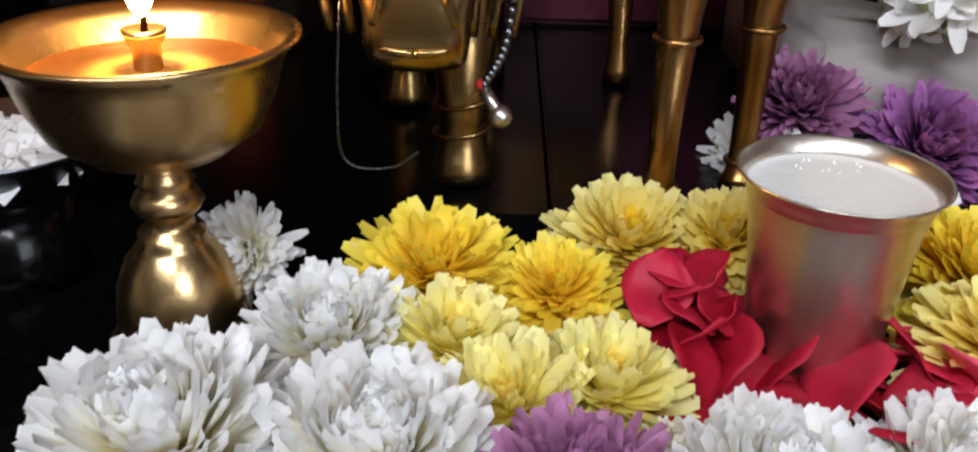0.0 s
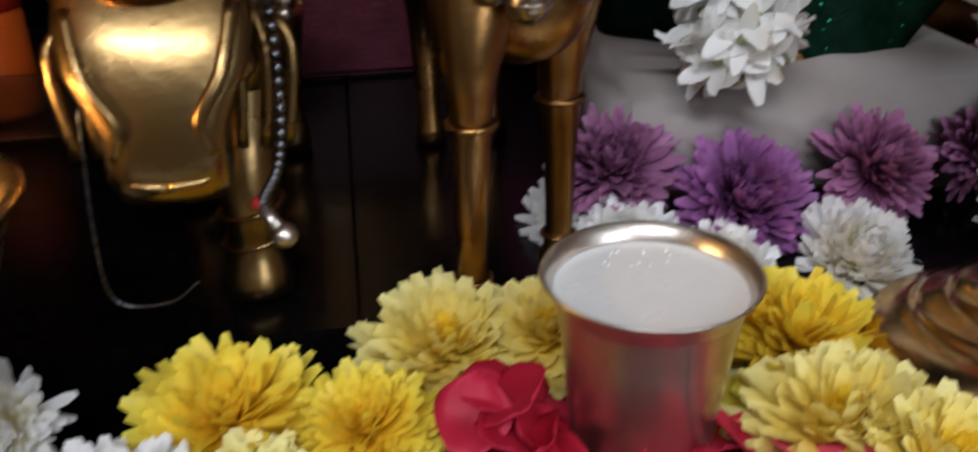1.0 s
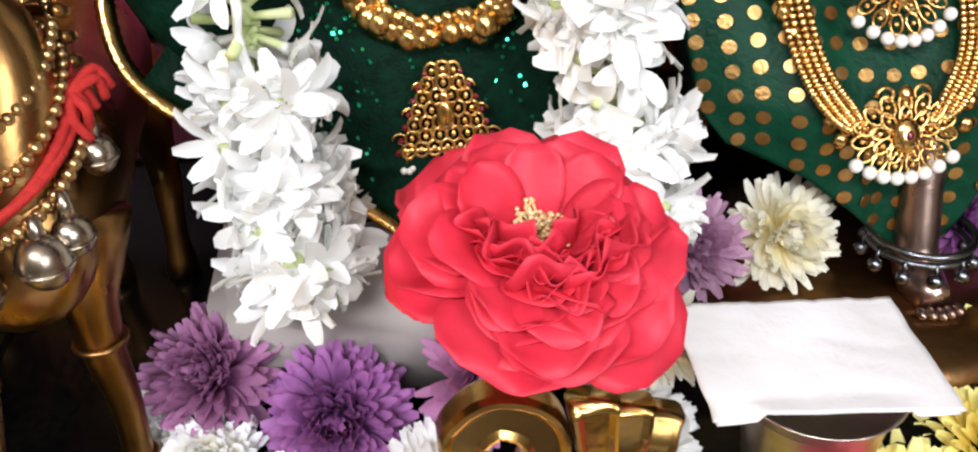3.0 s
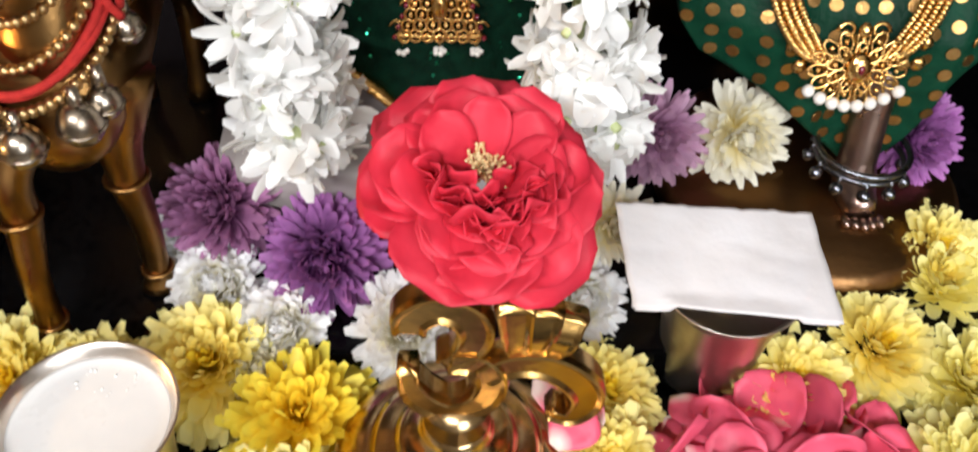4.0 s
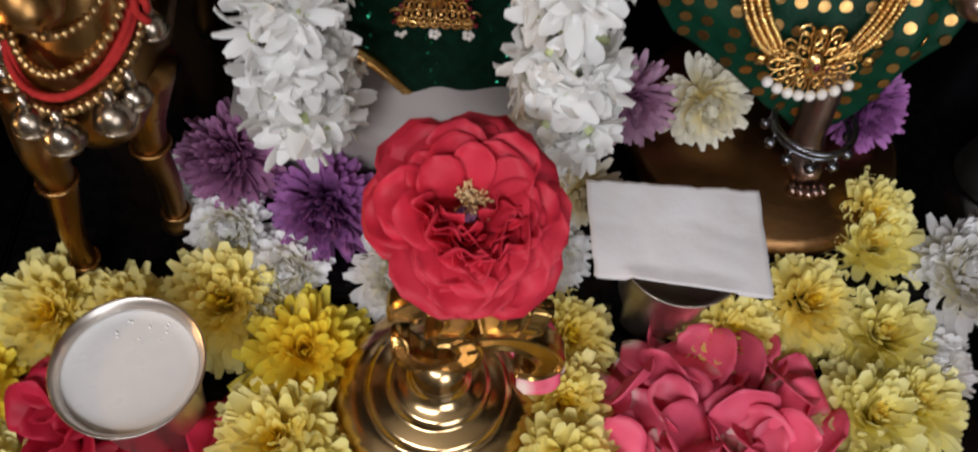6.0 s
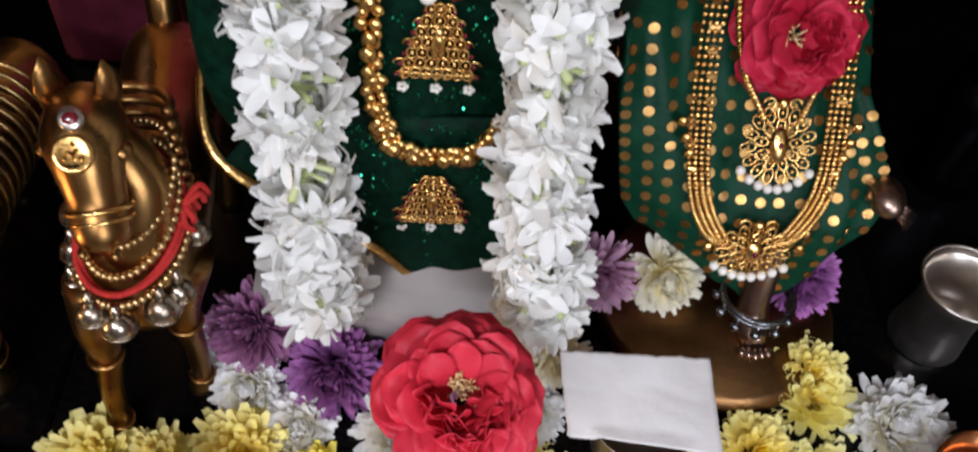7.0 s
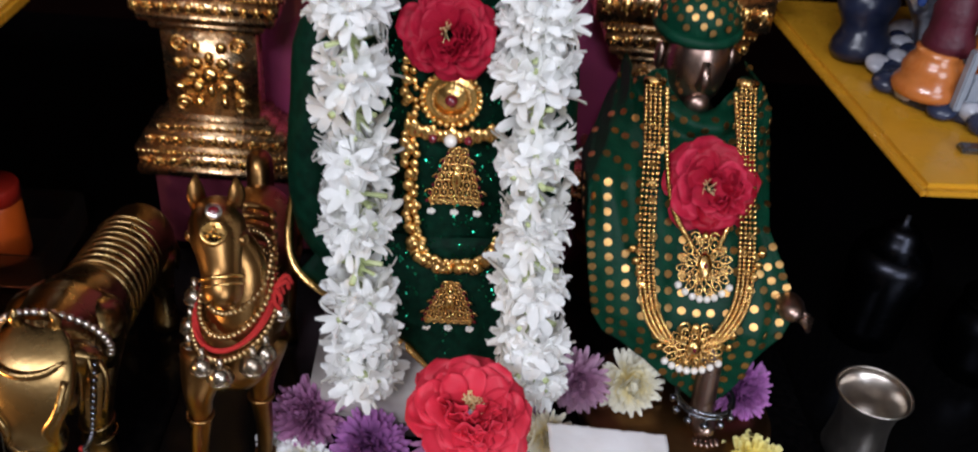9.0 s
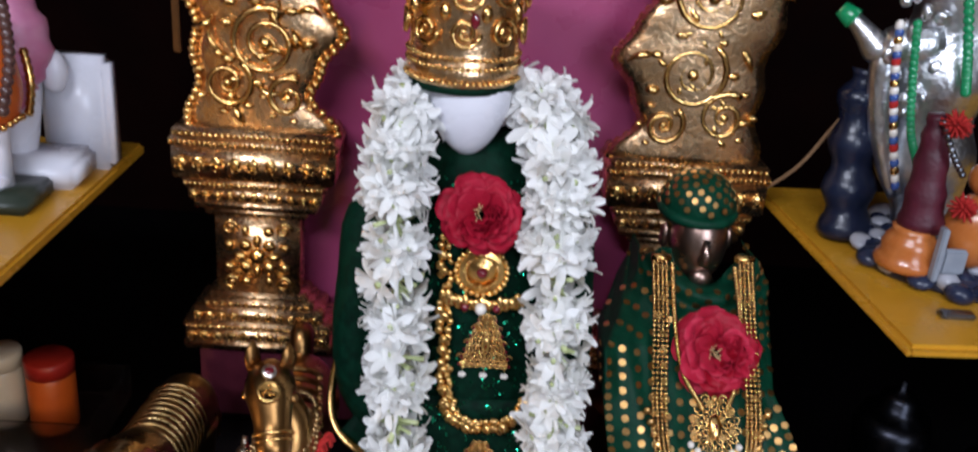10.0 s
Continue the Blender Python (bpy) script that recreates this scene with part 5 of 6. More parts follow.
    for k in range(9):
        md_b.ball((0.0036 * math.cos(k * 0.7) * (k % 3) / 2, 0.0036 * math.sin(k * 0.7) * (k % 3) / 2, 0.0014), 0.0011, seg=6, rings=4, m=md)
    piece("medal", md_b.mesh("medal"), GOLD_BRIGHT, hn)
    mk = Matrix.Translation((0.1205, 0.388, 0.2360)) @ turn
    piece("setting", Build().lathe([(0.0005, 0.001), (0.0042, 0.0012), (0.0050, 0.0), (0.0046, -0.004), (0.0005, -0.004)], 20, mk).mesh("setting"), SILVER, hn)
    piece("stone", Build().ball((0, 0, 0.0012), 0.0032, 0.0026, 0.0014, 12, 8, mk).mesh("stone"), GARNET, hn)


horse()


def bull():
    b = Build()
    # body from rump to shoulders
    b.tube(spline([(0.018, 0.552, 0.098), (0.018, 0.530, 0.102), (0.016, 0.48, 0.104), (0.014, 0.44, 0.112), (0.014, 0.405, 0.120), (0.014, 0.385, 0.120)], 24), [0.012, 0.020, 0.025, 0.0265, 0.027, 0.0265, 0.026, 0.0255, 0.025, 0.025, 0.025, 0.0255, 0.026, 0.027, 0.028, 0.0295, 0.031, 0.032, 0.033, 0.0335, 0.034, 0.033, 0.031, 0.027, 0.02], 26, 1.15)
    b.tube(spline([(0.014, 0.410, 0.125), (0.014, 0.385, 0.130), (0.014, 0.365, 0.130)], 10), [0.034 - 0.009 * i / 10 for i in range(11)], 22)
    for s in (-1, 1):
        b.ball((0.014 + s * 0.022, 0.405, 0.132), 0.016, 0.020, 0.018)
    # flat-browed head tapering to the muzzle
    stations = [((0.366, 0.160), 0.012, 0.004), ((0.358, 0.156), 0.021, 0.010), ((0.351, 0.148), 0.0255, 0.014), ((0.345, 0.138), 0.0265, 0.016), ((0.341, 0.128), 0.0255, 0.0165), ((0.338, 0.120), 0.0215, 0.0155),
                ((0.336, 0.112), 0.0180, 0.0145), ((0.335, 0.104), 0.0170, 0.0140), ((0.336, 0.097), 0.0175, 0.0140), ((0.339, 0.091), 0.0165, 0.0125), ((0.343, 0.087), 0.0110, 0.0080)]
    hv, hf = [], []
    for (yc, zc), a, d in stations:
        for k in range(28):
            t = 6.283 * k / 28
            cx, cy = math.cos(t), math.sin(t)
            hv.append((0.015 + a * math.copysign(abs(cx) ** 0.62, cx), yc - d * 0.75 * math.copysign(abs(cy) ** 0.62, cy), zc - d * 0.66 * math.copysign(abs(cy) ** 0.62, cy) * 0.55))
    for i in range(len(stations) - 1):
        hf += [(i * 28 + k, (i + 1) * 28 + k, (i + 1) * 28 + (k + 1) % 28, i * 28 + (k + 1) % 28) for k in range(28)]
    hf += [tuple(range(28)), tuple((len(stations) - 1) * 28 + k for k in range(28))[::-1]]
    b.add(hv, hf)
    # ridges down the cheeks, the mouth and a crescent on the brow
    for q in (-1, 1):
        b.tube(spline([(0.015 + q * 0.022, 0.3415, 0.140), (0.015 + q * 0.018, 0.3305, 0.124), (0.015 + q * 0.011, 0.3265, 0.112), (0.015 + q * 0.013, 0.3275, 0.102)], 14), [0.0026 - 0.0008 * i / 14 for i in range(15)], 8)
        b.tube(spline([(0.015 + q * 0.0165, 0.334, 0.098), (0.015 + q * 0.010, 0.327, 0.0945), (0.015, 0.325, 0.0935)], 8), 0.0015, 7)
    b.tube(spline([(-0.007, 0.345, 0.152), (0.004, 0.3395, 0.147), (0.015, 0.338, 0.1455), (0.026, 0.3395, 0.147), (0.037, 0.345, 0.152)], 20), [0.0008 + 0.0022 * math.sin(3.14 * i / 20) for i in range(21)], 8)
    for s in (-1, 1):
        b.tube([(0.014 + s * 0.016, 0.362, 0.146), (0.014 + s * 0.028, 0.360, 0.148), (0.014 + s * 0.042, 0.360, 0.142)], [0.0085, 0.0075, 0.0008], 10, 0.45)
        b.tube([(0.014 + s * 0.010, 0.368, 0.158), (0.014 + s * 0.013, 0.367, 0.165), (0.014 + s * 0.010, 0.366, 0.172)], [0.004, 0.0035, 0.001], 8)
        b.ball((0.0155 + s * 0.021, 0.343, 0.122), 0.005, 0.006, 0.0045, 10, 7)
        b.tube([(0.016 + s * 0.010, 0.330, 0.106), (0.016 + s * 0.013, 0.333, 0.101)], 0.0024, 7)
        x0, y0 = (0.028, 0.385) if s > 0 else (-0.004, 0.475)
        b.tube(spline([(0.014 + s * 0.014, min(y0 + 0.03, 0.46), 0.112), (x0, y0 + 0.012, 0.086), (x0, y0 + 0.002, 0.062), (x0, y0, 0.042), (x0, y0 - 0.003, 0.0260)], 14), [0.018, 0.0165, 0.0150, 0.0138, 0.0128, 0.0120, 0.0112, 0.0104, 0.0098, 0.0094, 0.0094, 0.0100, 0.0112, 0.0118, 0.0116], 16)
        b.tube(spline([(0.016 + s * 0.014, 0.525, 0.095), (0.016 + s * 0.018, 0.528, 0.06), (0.016 + s * 0.018, 0.524, 0.0260)], 10), [0.018, 0.016, 0.014, 0.012, 0.010, 0.009, 0.008, 0.008, 0.009, 0.010, 0.010], 14)
        for k in range(2):
            b.tube([(x0 + 0.0114 * math.cos(t), y0 + 0.003 + 0.0114 * math.sin(t), 0.046 + 0.012 * k + 0.002 * math.cos(t)) for t in [6.283 * q / 16 for q in range(16)]], 0.0012, 6, closed=True)
    for i in range(11):
        y = 0.438 + 0.0082 * i
        z = 0.112 - 0.010 * (y - 0.44) / 0.09
        b.tube([(0.0155 + 0.0262 * math.cos(t), y + 0.004 * math.sin(t), z + 0.0300 * math.sin(t)) for t in [6.283 * k / 36 for k in range(36)]], 0.0017, 8, closed=True)
    for i in range(10):
        b.tube(spline([(0.014 + 0.030 * (i / 9 * 2 - 1), 0.372, 0.150 - 0.02 * abs(i / 9 * 2 - 1)), (0.014 + 0.036 * (i / 9 * 2 - 1), 0.366, 0.12), (0.014 + 0.032 * (i / 9 * 2 - 1), 0.362, 0.09)], 8), 0.0022, 6)
    b.tube(spline([(0.020, 0.550, 0.115), (0.034, 0.552, 0.10), (0.042, 0.545, 0.07)], 8), [0.004, 0.004, 0.004, 0.004, 0.004, 0.005, 0.006, 0.004, 0.001], 8)
    ob = piece("brass_bull", b.mesh("brass_bull"), material("olive_brass", (0.40, 0.27, 0.115), 0.28, 1, (0.17, 0.10, 0.035), 36, 0.6, 0.12, 260))
    tagged(ob, "standing brass bull figurine with a ringed back", "figurine")
    hn = empty("bead_collar", pose(0, 0, 0), "silver bead collar and chain with small bells", "harness")
    for k in range(26):
        t = radians(-20 + 220 * k / 25)
        piece("bead", Build().ball((0.014 + 0.034 * math.cos(t), 0.384 - 0.010 * math.sin(t), 0.132 + 0.032 * math.sin(t)), 0.0027, seg=10, rings=7).mesh("bead"), SILVER, hn)
    for p in spline([(0.044, 0.372, 0.138), (0.046, 0.352, 0.115), (0.044, 0.345, 0.092), (0.037, 0.345, 0.078)], 20):
        piece("bead", Build().ball(p, 0.0019, seg=8, rings=6).mesh("bead"), STEEL, hn)
    ch = Build().tube(spline([(-0.012, 0.352, 0.11), (-0.014, 0.346, 0.07), (-0.012, 0.346, 0.048), (0.004, 0.345, 0.046), (0.014, 0.346, 0.052)], 60), [0.0003 + 0.0004 * (i % 2) for i in range(61)], 6)
    piece("chain", ch.mesh("chain"), STEEL, hn, "thin silver chain")
    piece("bell", Build().ball((0.043, 0.341, 0.068), 0.004).tube([(0.037, 0.345, 0.076), (0.043, 0.341, 0.068)], 0.0022, 8).mesh("bell"), SILVER, hn)
    piece("red_bead", Build().ball((0.0355, 0.345, 0.078), 0.0019).mesh("red_bead"), REDTHREAD, hn)


bull()


# ---------------------------------------------------------------- throne
def throne():
    th = empty("throne", pose(0.245, 0.66, 0.0255), "gilt embossed throne back with carved side pillars", "throne")
    inv = th.matrix_world.inverted()

    def at(x, y, z):
        return inv @ Vector((x, y, z))

    # satin like the back panel's, its shade put into a darker colour
    piece("seat_block", Build().box(0.0, 0.495, 0.640, 0.72, 0.0255, 0.104, 0.004, inv).mesh("seat_block", False), MAROON, th, "cloth-covered seat block, shade painted in as dark maroon")
    back = Build().box(0.02, 0.47, 0.695, 0.72, 0.104, 0.84, 0.004, inv)
    piece("back_panel", back.mesh("back_panel", False), PINKBOARD, th, "magenta satin back panel")
    for side, cx in ((1, 0.057), (-1, 0.434)):
        cy = 0.652
        steps = [(0.104, 0.113, 0.068), (0.113, 0.126, 0.066), (0.126, 0.132, 0.068), (0.132, 0.146, 0.059), (0.146, 0.154, 0.050), (0.154, 0.160, 0.045), (0.160, 0.237, 0.0375),
                 (0.237, 0.244, 0.045), (0.244, 0.252, 0.054), (0.252, 0.264, 0.058), (0.264, 0.273, 0.062), (0.273, 0.302, 0.070), (0.302, 0.310, 0.072), (0.310, 0.318, 0.069)]
        pl = Build()
        for z0, z1, hw in steps:
            pl.box(cx - hw, cx + hw, cy - hw * 0.32, cy + hw * 0.5, z0, z1 + 0.0005, 0.0018, inv)
        pillar = piece("pillar", pl.mesh("pillar", True), EMBOSS, th)
        # beaded rows
        for z, hw, r in ((0.3140, 0.068, 0.0026), (0.2685, 0.061, 0.0022), (0.1290, 0.066, 0.0022)):
            bd = Build()
            n = int(hw * 2 / (r * 1.9))
            for i in range(n):
                bd.ball(at(cx - hw + (i + 0.5) * 2 * hw / n, cy - hw * 0.32 - 0.0012, z), r, seg=8, rings=5)
            piece("beading", bd.mesh("beading"), GOLD_BRIGHT, pillar)
        for z, hw, n, rx, rz in ((0.2875, 0.070, 9, 0.0052, 0.0066), (0.258, 0.058, 11, 0.0030, 0.0040), (0.1190, 0.066, 11, 0.0042, 0.0042), (0.139, 0.059, 11, 0.0034, 0.0040), (0.150, 0.050, 14, 0.0022, 0.0026), (0.306, 0.072, 34, 0.0014, 0.0030)):
            cv = Build()
            for i in range(n):
                x = cx - hw + (i + 0.5) * 2 * hw / n
                yf = cy - hw * 0.32
                cv.ball(at(x, yf, z), rx, 0.0022, rz, 10, 6)
                if n < 12:
                    for q in range(5):
                        t = 6.283 * q / 5 + i
                        cv.ball(at(x + rx * 0.9 * math.cos(t), yf - 0.0005, z + rz * 0.9 * math.sin(t)), rx * 0.32, 0.0020, rz * 0.32, 7, 5)
            piece("carving", cv.mesh("carving"), GOLD_BRIGHT, pillar)["kind"] = "stuff"
        # carved flower on the shaft
        fl = Build()
        yf = cy - 0.0375 * 0.32
        fl.ball(at(cx, yf, 0.198), 0.008, 0.005, 0.008)
        for k in range(8):
            a = 6.283 * k / 8
            for q, (d, s) in enumerate(((0.015, 0.007), (0.027, 0.006))):
                fl.ball(at(cx + d * math.cos(a + 0.39 * q), yf, 0.198 + d * math.sin(a + 0.39 * q)), s * (0.6 + 0.4 * abs(math.cos(a))), 0.004, s * (0.6 + 0.4 * abs(math.sin(a))), 10, 6)
        for sx in (-1, 1):
            for sz in (-1, 1):
                c = Vector((cx + sx * 0.024, yf, 0.198 + sz * 0.027))
                fl.tube([inv @ (c + Vector((0.0075 * (1 - k / 22) * math.cos(k * 0.5), 0, 0.0075 * (1 - k / 22) * math.sin(k * 0.5)))) for k in range(20)], 0.0017, 7)
        piece("carved_flower", fl.mesh("carved_flower"), GOLD_BRIGHT, pillar)
        # scalloped wing above the capital
        outline = []
        n = 60
        for i in range(n + 1):
            u = i / n
            z = 0.318 + 0.36 * u
            inner = 0.063 + 0.013 * math.sin(u * 22 - 3.8) - 0.010 * u + 0.003 * math.sin(u * 60)
            outer = 0.057 - 0.009 * math.sin(u * 9) + 0.003 * math.sin(u * 44)
            outline.append((cx - side * outer, cx + side * inner, z))
        v, f = [], []
        m = 12
        for x0, x1, z in outline:
            for k in range(m + 1):
                q = k / m
                x = x0 + (x1 - x0) * q
                dep = 0.010 * math.sin(math.pi * q) ** 0.6
                v.append(at(x, 0.644 - dep, z))
        for i in range(n):
            for k in range(m):
                f.append((i * (m + 1) + k, i * (m + 1) + k + 1, (i + 1) * (m + 1) + k + 1, (i + 1) * (m + 1) + k))
        piece("wing", thicken(mesh_from("wing", v, f), 0.006), EMBOSS, th)
        sc = Build()
        for c, r0, turns, s in (((cx + side * 0.012, 0.632, 0.395), 0.030, 2.2, 1), ((cx - side * 0.020, 0.632, 0.36), 0.022, 1.8, -1), ((cx + side * 0.004, 0.632, 0.46), 0.034, 2.2, -1), ((cx + side * 0.03, 0.632, 0.35), 0.018, 1.6, 1), ((cx - side * 0.01, 0.632, 0.53), 0.03, 2.0, 1)):
            pts = []
            for k in range(36):
                a, r = s * side * turns * 6.283 * k / 36 + 1.0, r0 * (1 - k / 40)
                pts.append(inv @ Vector((c[0] + r * math.cos(a), c[1] - 0.002, c[2] + r * math.sin(a))))
            sc.tube(pts, [0.0032 * (1 - 0.5 * k / 36) for k in range(36)], 9)
            sc.ball(inv @ Vector(c), r0 * 0.22)
            for k in range(7):
                a = k * 0.9 + c[2] * 50
                sc.ball(inv @ Vector((c[0] + r0 * 1.15 * math.cos(a), c[1], c[2] + r0 * 1.15 * math.sin(a))), r0 * 0.22, r0 * 0.14, r0 * 0.13, 10, 6)
        rnd = random.Random(64 + side)
        for q in range(46):
            i = int(4 + 50 * (q + rnd.random()) / 46)
            x0, x1, z = outline[i]
            c = Vector((x0 + (x1 - x0) * rnd.uniform(0.14, 0.86), 0.6345, z))
            a0, bend, ln = rnd.uniform(0, 6.28), rnd.uniform(-2.6, 2.6), rnd.uniform(0.014, 0.028)
            p, pts = c.copy(), []
            for k in range(10):
                pts.append(inv @ (p + Vector((0, -0.0025 * math.sin(k / 9 * 3.14), 0))))
                a = a0 + bend * k / 9
                p += Vector((math.cos(a), 0, math.sin(a))) * (ln / 9)
            sc.tube(pts, [0.0008 + 0.0042 * math.sin(3.14 * min(1, (k + 1) / 10)) ** 1.3 for k in range(10)], 8, 0.7)
        piece("scrollwork", sc.mesh("scrollwork"), GOLD_BRIGHT, th, "raised leaf scrolls")
        for edge in (0, 1):
            bd = Build()
            for i in range(0, n + 1):
                x = outline[i][edge]
                bd.ball(at(x, 0.642, outline[i][2]), 0.0042, seg=8, rings=6)
            piece("edge_beading", bd.mesh("edge_beading"), GOLD_BRIGHT, th)


throne()


# ---------------------------------------------------------------- vessels at the sides
def vessel(name, x, y, z, prof, mat, label, category, cut, upper):
    """A turned vessel in two parts, parted at one step of its profile."""
    th = empty(name, pose(x, y, z), label, category)
    if upper == "lid":
        piece("body", Build().lathe(prof[:cut + 1] + [(0.0005, prof[cut][1])], 48).mesh("body"), mat, th)
        piece("lid", Build().lathe([(0.0005, prof[cut][1])] + prof[cut:], 48).mesh("lid"), mat, th)
    else:
        piece("body", Build().lathe(prof, 48).mesh("body"), mat, th)
        r, h = prof[cut]
        piece("rim", Build().tube([(r * math.cos(a), r * math.sin(a), h) for a in [6.283 * k / 48 for k in range(48)]], 0.0010, 8, closed=True).mesh("rim"), mat, th)
    return th


CUP = [(0.0005, 0), (0.024, 0), (0.0245, 0.002), (0.0235, 0.010), (0.0215, 0.025), (0.0212, 0.036), (0.0225, 0.048), (0.0255, 0.056), (0.0285, 0.0605), (0.0285, 0.0618), (0.0245, 0.0575), (0.0212, 0.048), (0.0200, 0.036), (0.0200, 0.022), (0.0005, 0.018)]
vessel("water_cup", 0.594, 0.453, 0.0, CUP, SILVER, "small waisted silver water cup", "cup", 9, "rim")
vessel("spoon_pot", 0.655, 0.600, 0.0, [(0.0005, 0), (0.03, 0), (0.032, 0.02), (0.034, 0.06), (0.036, 0.085), (0.030, 0.10), (0.018, 0.108), (0.018, 0.116), (0.012, 0.122), (0.004, 0.126), (0.004, 0.134), (0.0005, 0.135)], BLACKPOT, "dark steel pot with a knobbed lid", "pot", 5, "lid")
vessel("spoon_pot", 0.740, 0.560, 0.0, [(0.0005, 0), (0.03, 0), (0.034, 0.02), (0.034, 0.05), (0.028, 0.07), (0.030, 0.076), (0.0005, 0.078)], BLACKPOT, "squat dark steel pot with a lid", "pot", 4, "lid")
COPPER = material("copper", (0.78, 0.36, 0.16), 0.22, 1, (0.60, 0.24, 0.09), 50, 0.5, 0.1, 220)
vessel("copper_bowl", 0.567, 0.318, 0.0, [(0.0005, 0), (0.018, 0), (0.026, 0.016), (0.033, 0.042), (0.0365, 0.060), (0.0350, 0.060), (0.031, 0.042), (0.024, 0.018), (0.0005, 0.006)], COPPER, "shiny copper bowl among the flowers", "bowl", 4, "rim")


def crystal_bowl():
    th = empty("bowl", pose(-0.135, 0.345, 0.030), "shallow metal bowl of white crystals", "bowl")
    piece("body", Build().lathe([(0.0005, 0), (0.018, 0), (0.034, 0.010), (0.040, 0.024), (0.042, 0.026), (0.039, 0.025), (0.032, 0.012), (0.0005, 0.003)], 48).mesh("body"), STEEL, th)
    rnd = random.Random(9)
    c = Build()
    for i in range(120):
        a, r = rnd.uniform(0, 6.28), 0.034 * math.sqrt(rnd.random())
        s = rnd.uniform(0.002, 0.005)
        c.box(-s, s, -s, s, -s * 0.7, s * 0.7, 0, pose(r * math.cos(a), r * math.sin(a), 0.016 + 0.004 * rnd.random(), rnd.uniform(0, 90), rnd.uniform(0, 90), rnd.uniform(0, 90)))
    ob = piece("crystals", c.mesh("crystals", False), SALT, th, "heap of white crystals")
    ob["kind"] = "stuff"
    tagged(piece("bowl_stand", Build().lathe([(0.0005, 0), (0.025, 0), (0.02, 0.01), (0.02, 0.030), (0.0005, 0.030)], 32).mesh("bowl_stand"), GRANITE, m=pose(-0.135, 0.345, 0.0)), "dark round stand under a bowl", "stand")


crystal_bowl()
PLASTIC_O = material("orange_plastic", (0.60, 0.12, 0.012), 0.4, 0, (0.50, 0.09, 0.01), 40, 0.5)
PLASTIC_R = material("red_plastic", (0.36, 0.02, 0.01), 0.4, 0, (0.28, 0.015, 0.01), 40, 0.5)
PLASTIC_W = material("cream_plastic", (0.55, 0.50, 0.38), 0.4, 0, (0.48, 0.42, 0.3), 40, 0.5)


def jar(x, y, z, r, h, body, lid, label):
    th = empty("plastic_jar", pose(x, y, z), label, "jar", "jars in the tray")
    piece("body", Build().lathe([(0.0005, 0), (r * 0.95, 0), (r, 0.003), (r, h * 0.74), (r * 0.9, h * 0.8), (0.0005, h * 0.8)], 36).mesh("body"), body, th)
    piece("lid", Build().lathe([(0.0005, h * 0.79), (r * 1.02, h * 0.79), (r * 1.02, h * 0.98), (r * 0.97, h), (0.0005, h)], 36, None, 0.01, 24).mesh("lid"), lid, th)


jar(-0.125, 0.605, 0.030, 0.021, 0.072, PLASTIC_O, PLASTIC_R, "orange plastic jar with a red lid")
jar(-0.172, 0.610, 0.030, 0.019, 0.072, PLASTIC_W, PLASTIC_W, "cream plastic jar with a screw lid")
tr = Build().box(-0.215, -0.075, 0.56, 0.66, 0.0255, 0.029, 0.001).box(-0.215, -0.075, 0.559, 0.561, 0.029, 0.062).box(-0.215, -0.075, 0.659, 0.661, 0.029, 0.062).box(-0.076, -0.074, 0.561, 0.659, 0.029, 0.062).box(-0.216, -0.214, 0.561, 0.659, 0.029, 0.062)
tagged(piece("plastic_tray", tr.mesh("plastic_tray", False), glass("clear_plastic", (0.8, 0.75, 0.75), 0.2)), "clear plastic tray holding jars", "tray")


# ---------------------------------------------------------------- images on the side shelves
NAVY = material("navy_cloth", (0.003, 0.005, 0.016), 0.3, 0, (0.015, 0.022, 0.05), 25, 0.6, 0.5, 120)
ROCK = material("navy_rock", (0.008, 0.012, 0.030), 0.25, 0, (0.03, 0.04, 0.08), 60, 0.5, 0.3, 160)
PEBBLE = material("white_pebble", (0.50, 0.50, 0.54), 0.25, 0, (0.30, 0.31, 0.36), 60, 0.4, 0.1, 160)
ORANGEWOOD = material("orange_wood", (0.42, 0.11, 0.02), 0.28, 0, (0.54, 0.18, 0.04), 30, 0.5, coat=0.4)
PINKCLOTH = material("pink_cloth", (0.48, 0.07, 0.22), 0.4, 0, (0.62, 0.30, 0.42), 25, 0.5, 0.3, 120)
GREENGLASS = material("green_bead", (0.006, 0.22, 0.075), 0.12, 0, (0.02, 0.32, 0.12), 100, 0.5, coat=0.6)
BLUEGLASS = material("blue_bead", (0.02, 0.05, 0.25), 0.12, 0, (0.08, 0.16, 0.42), 100, 0.5, coat=0.6)
GREENSTONE = material("dark_green_stone", (0.02, 0.03, 0.02), 0.4, 0, (0.04, 0.05, 0.035), 40, 0.5, 0.1, 200)
CHASED = material("chased_silver", (0.90, 0.91, 0.93), 0.34, 1, (0.66, 0.68, 0.72), 130, 0.3, 1.0, 180)


def bead_string(pts, n, r, mats, label):
    th = empty("bead_string", pose(*pts[0]), label, "beads")
    inv = th.matrix_world.inverted()
    line = spline(pts, n)
    piece("thread", Build().tube([inv @ p for p in line], r * 0.15, 6).mesh("thread"), WHITE_P, th)
    for i, p in enumerate(line):
        q = mats[i % len(mats)]
        piece("bead", Build().ball(inv @ p, r, r, r * (1.0 if len(mats) == 1 else 1.25), 12, 8).mesh("bead"), q, th)


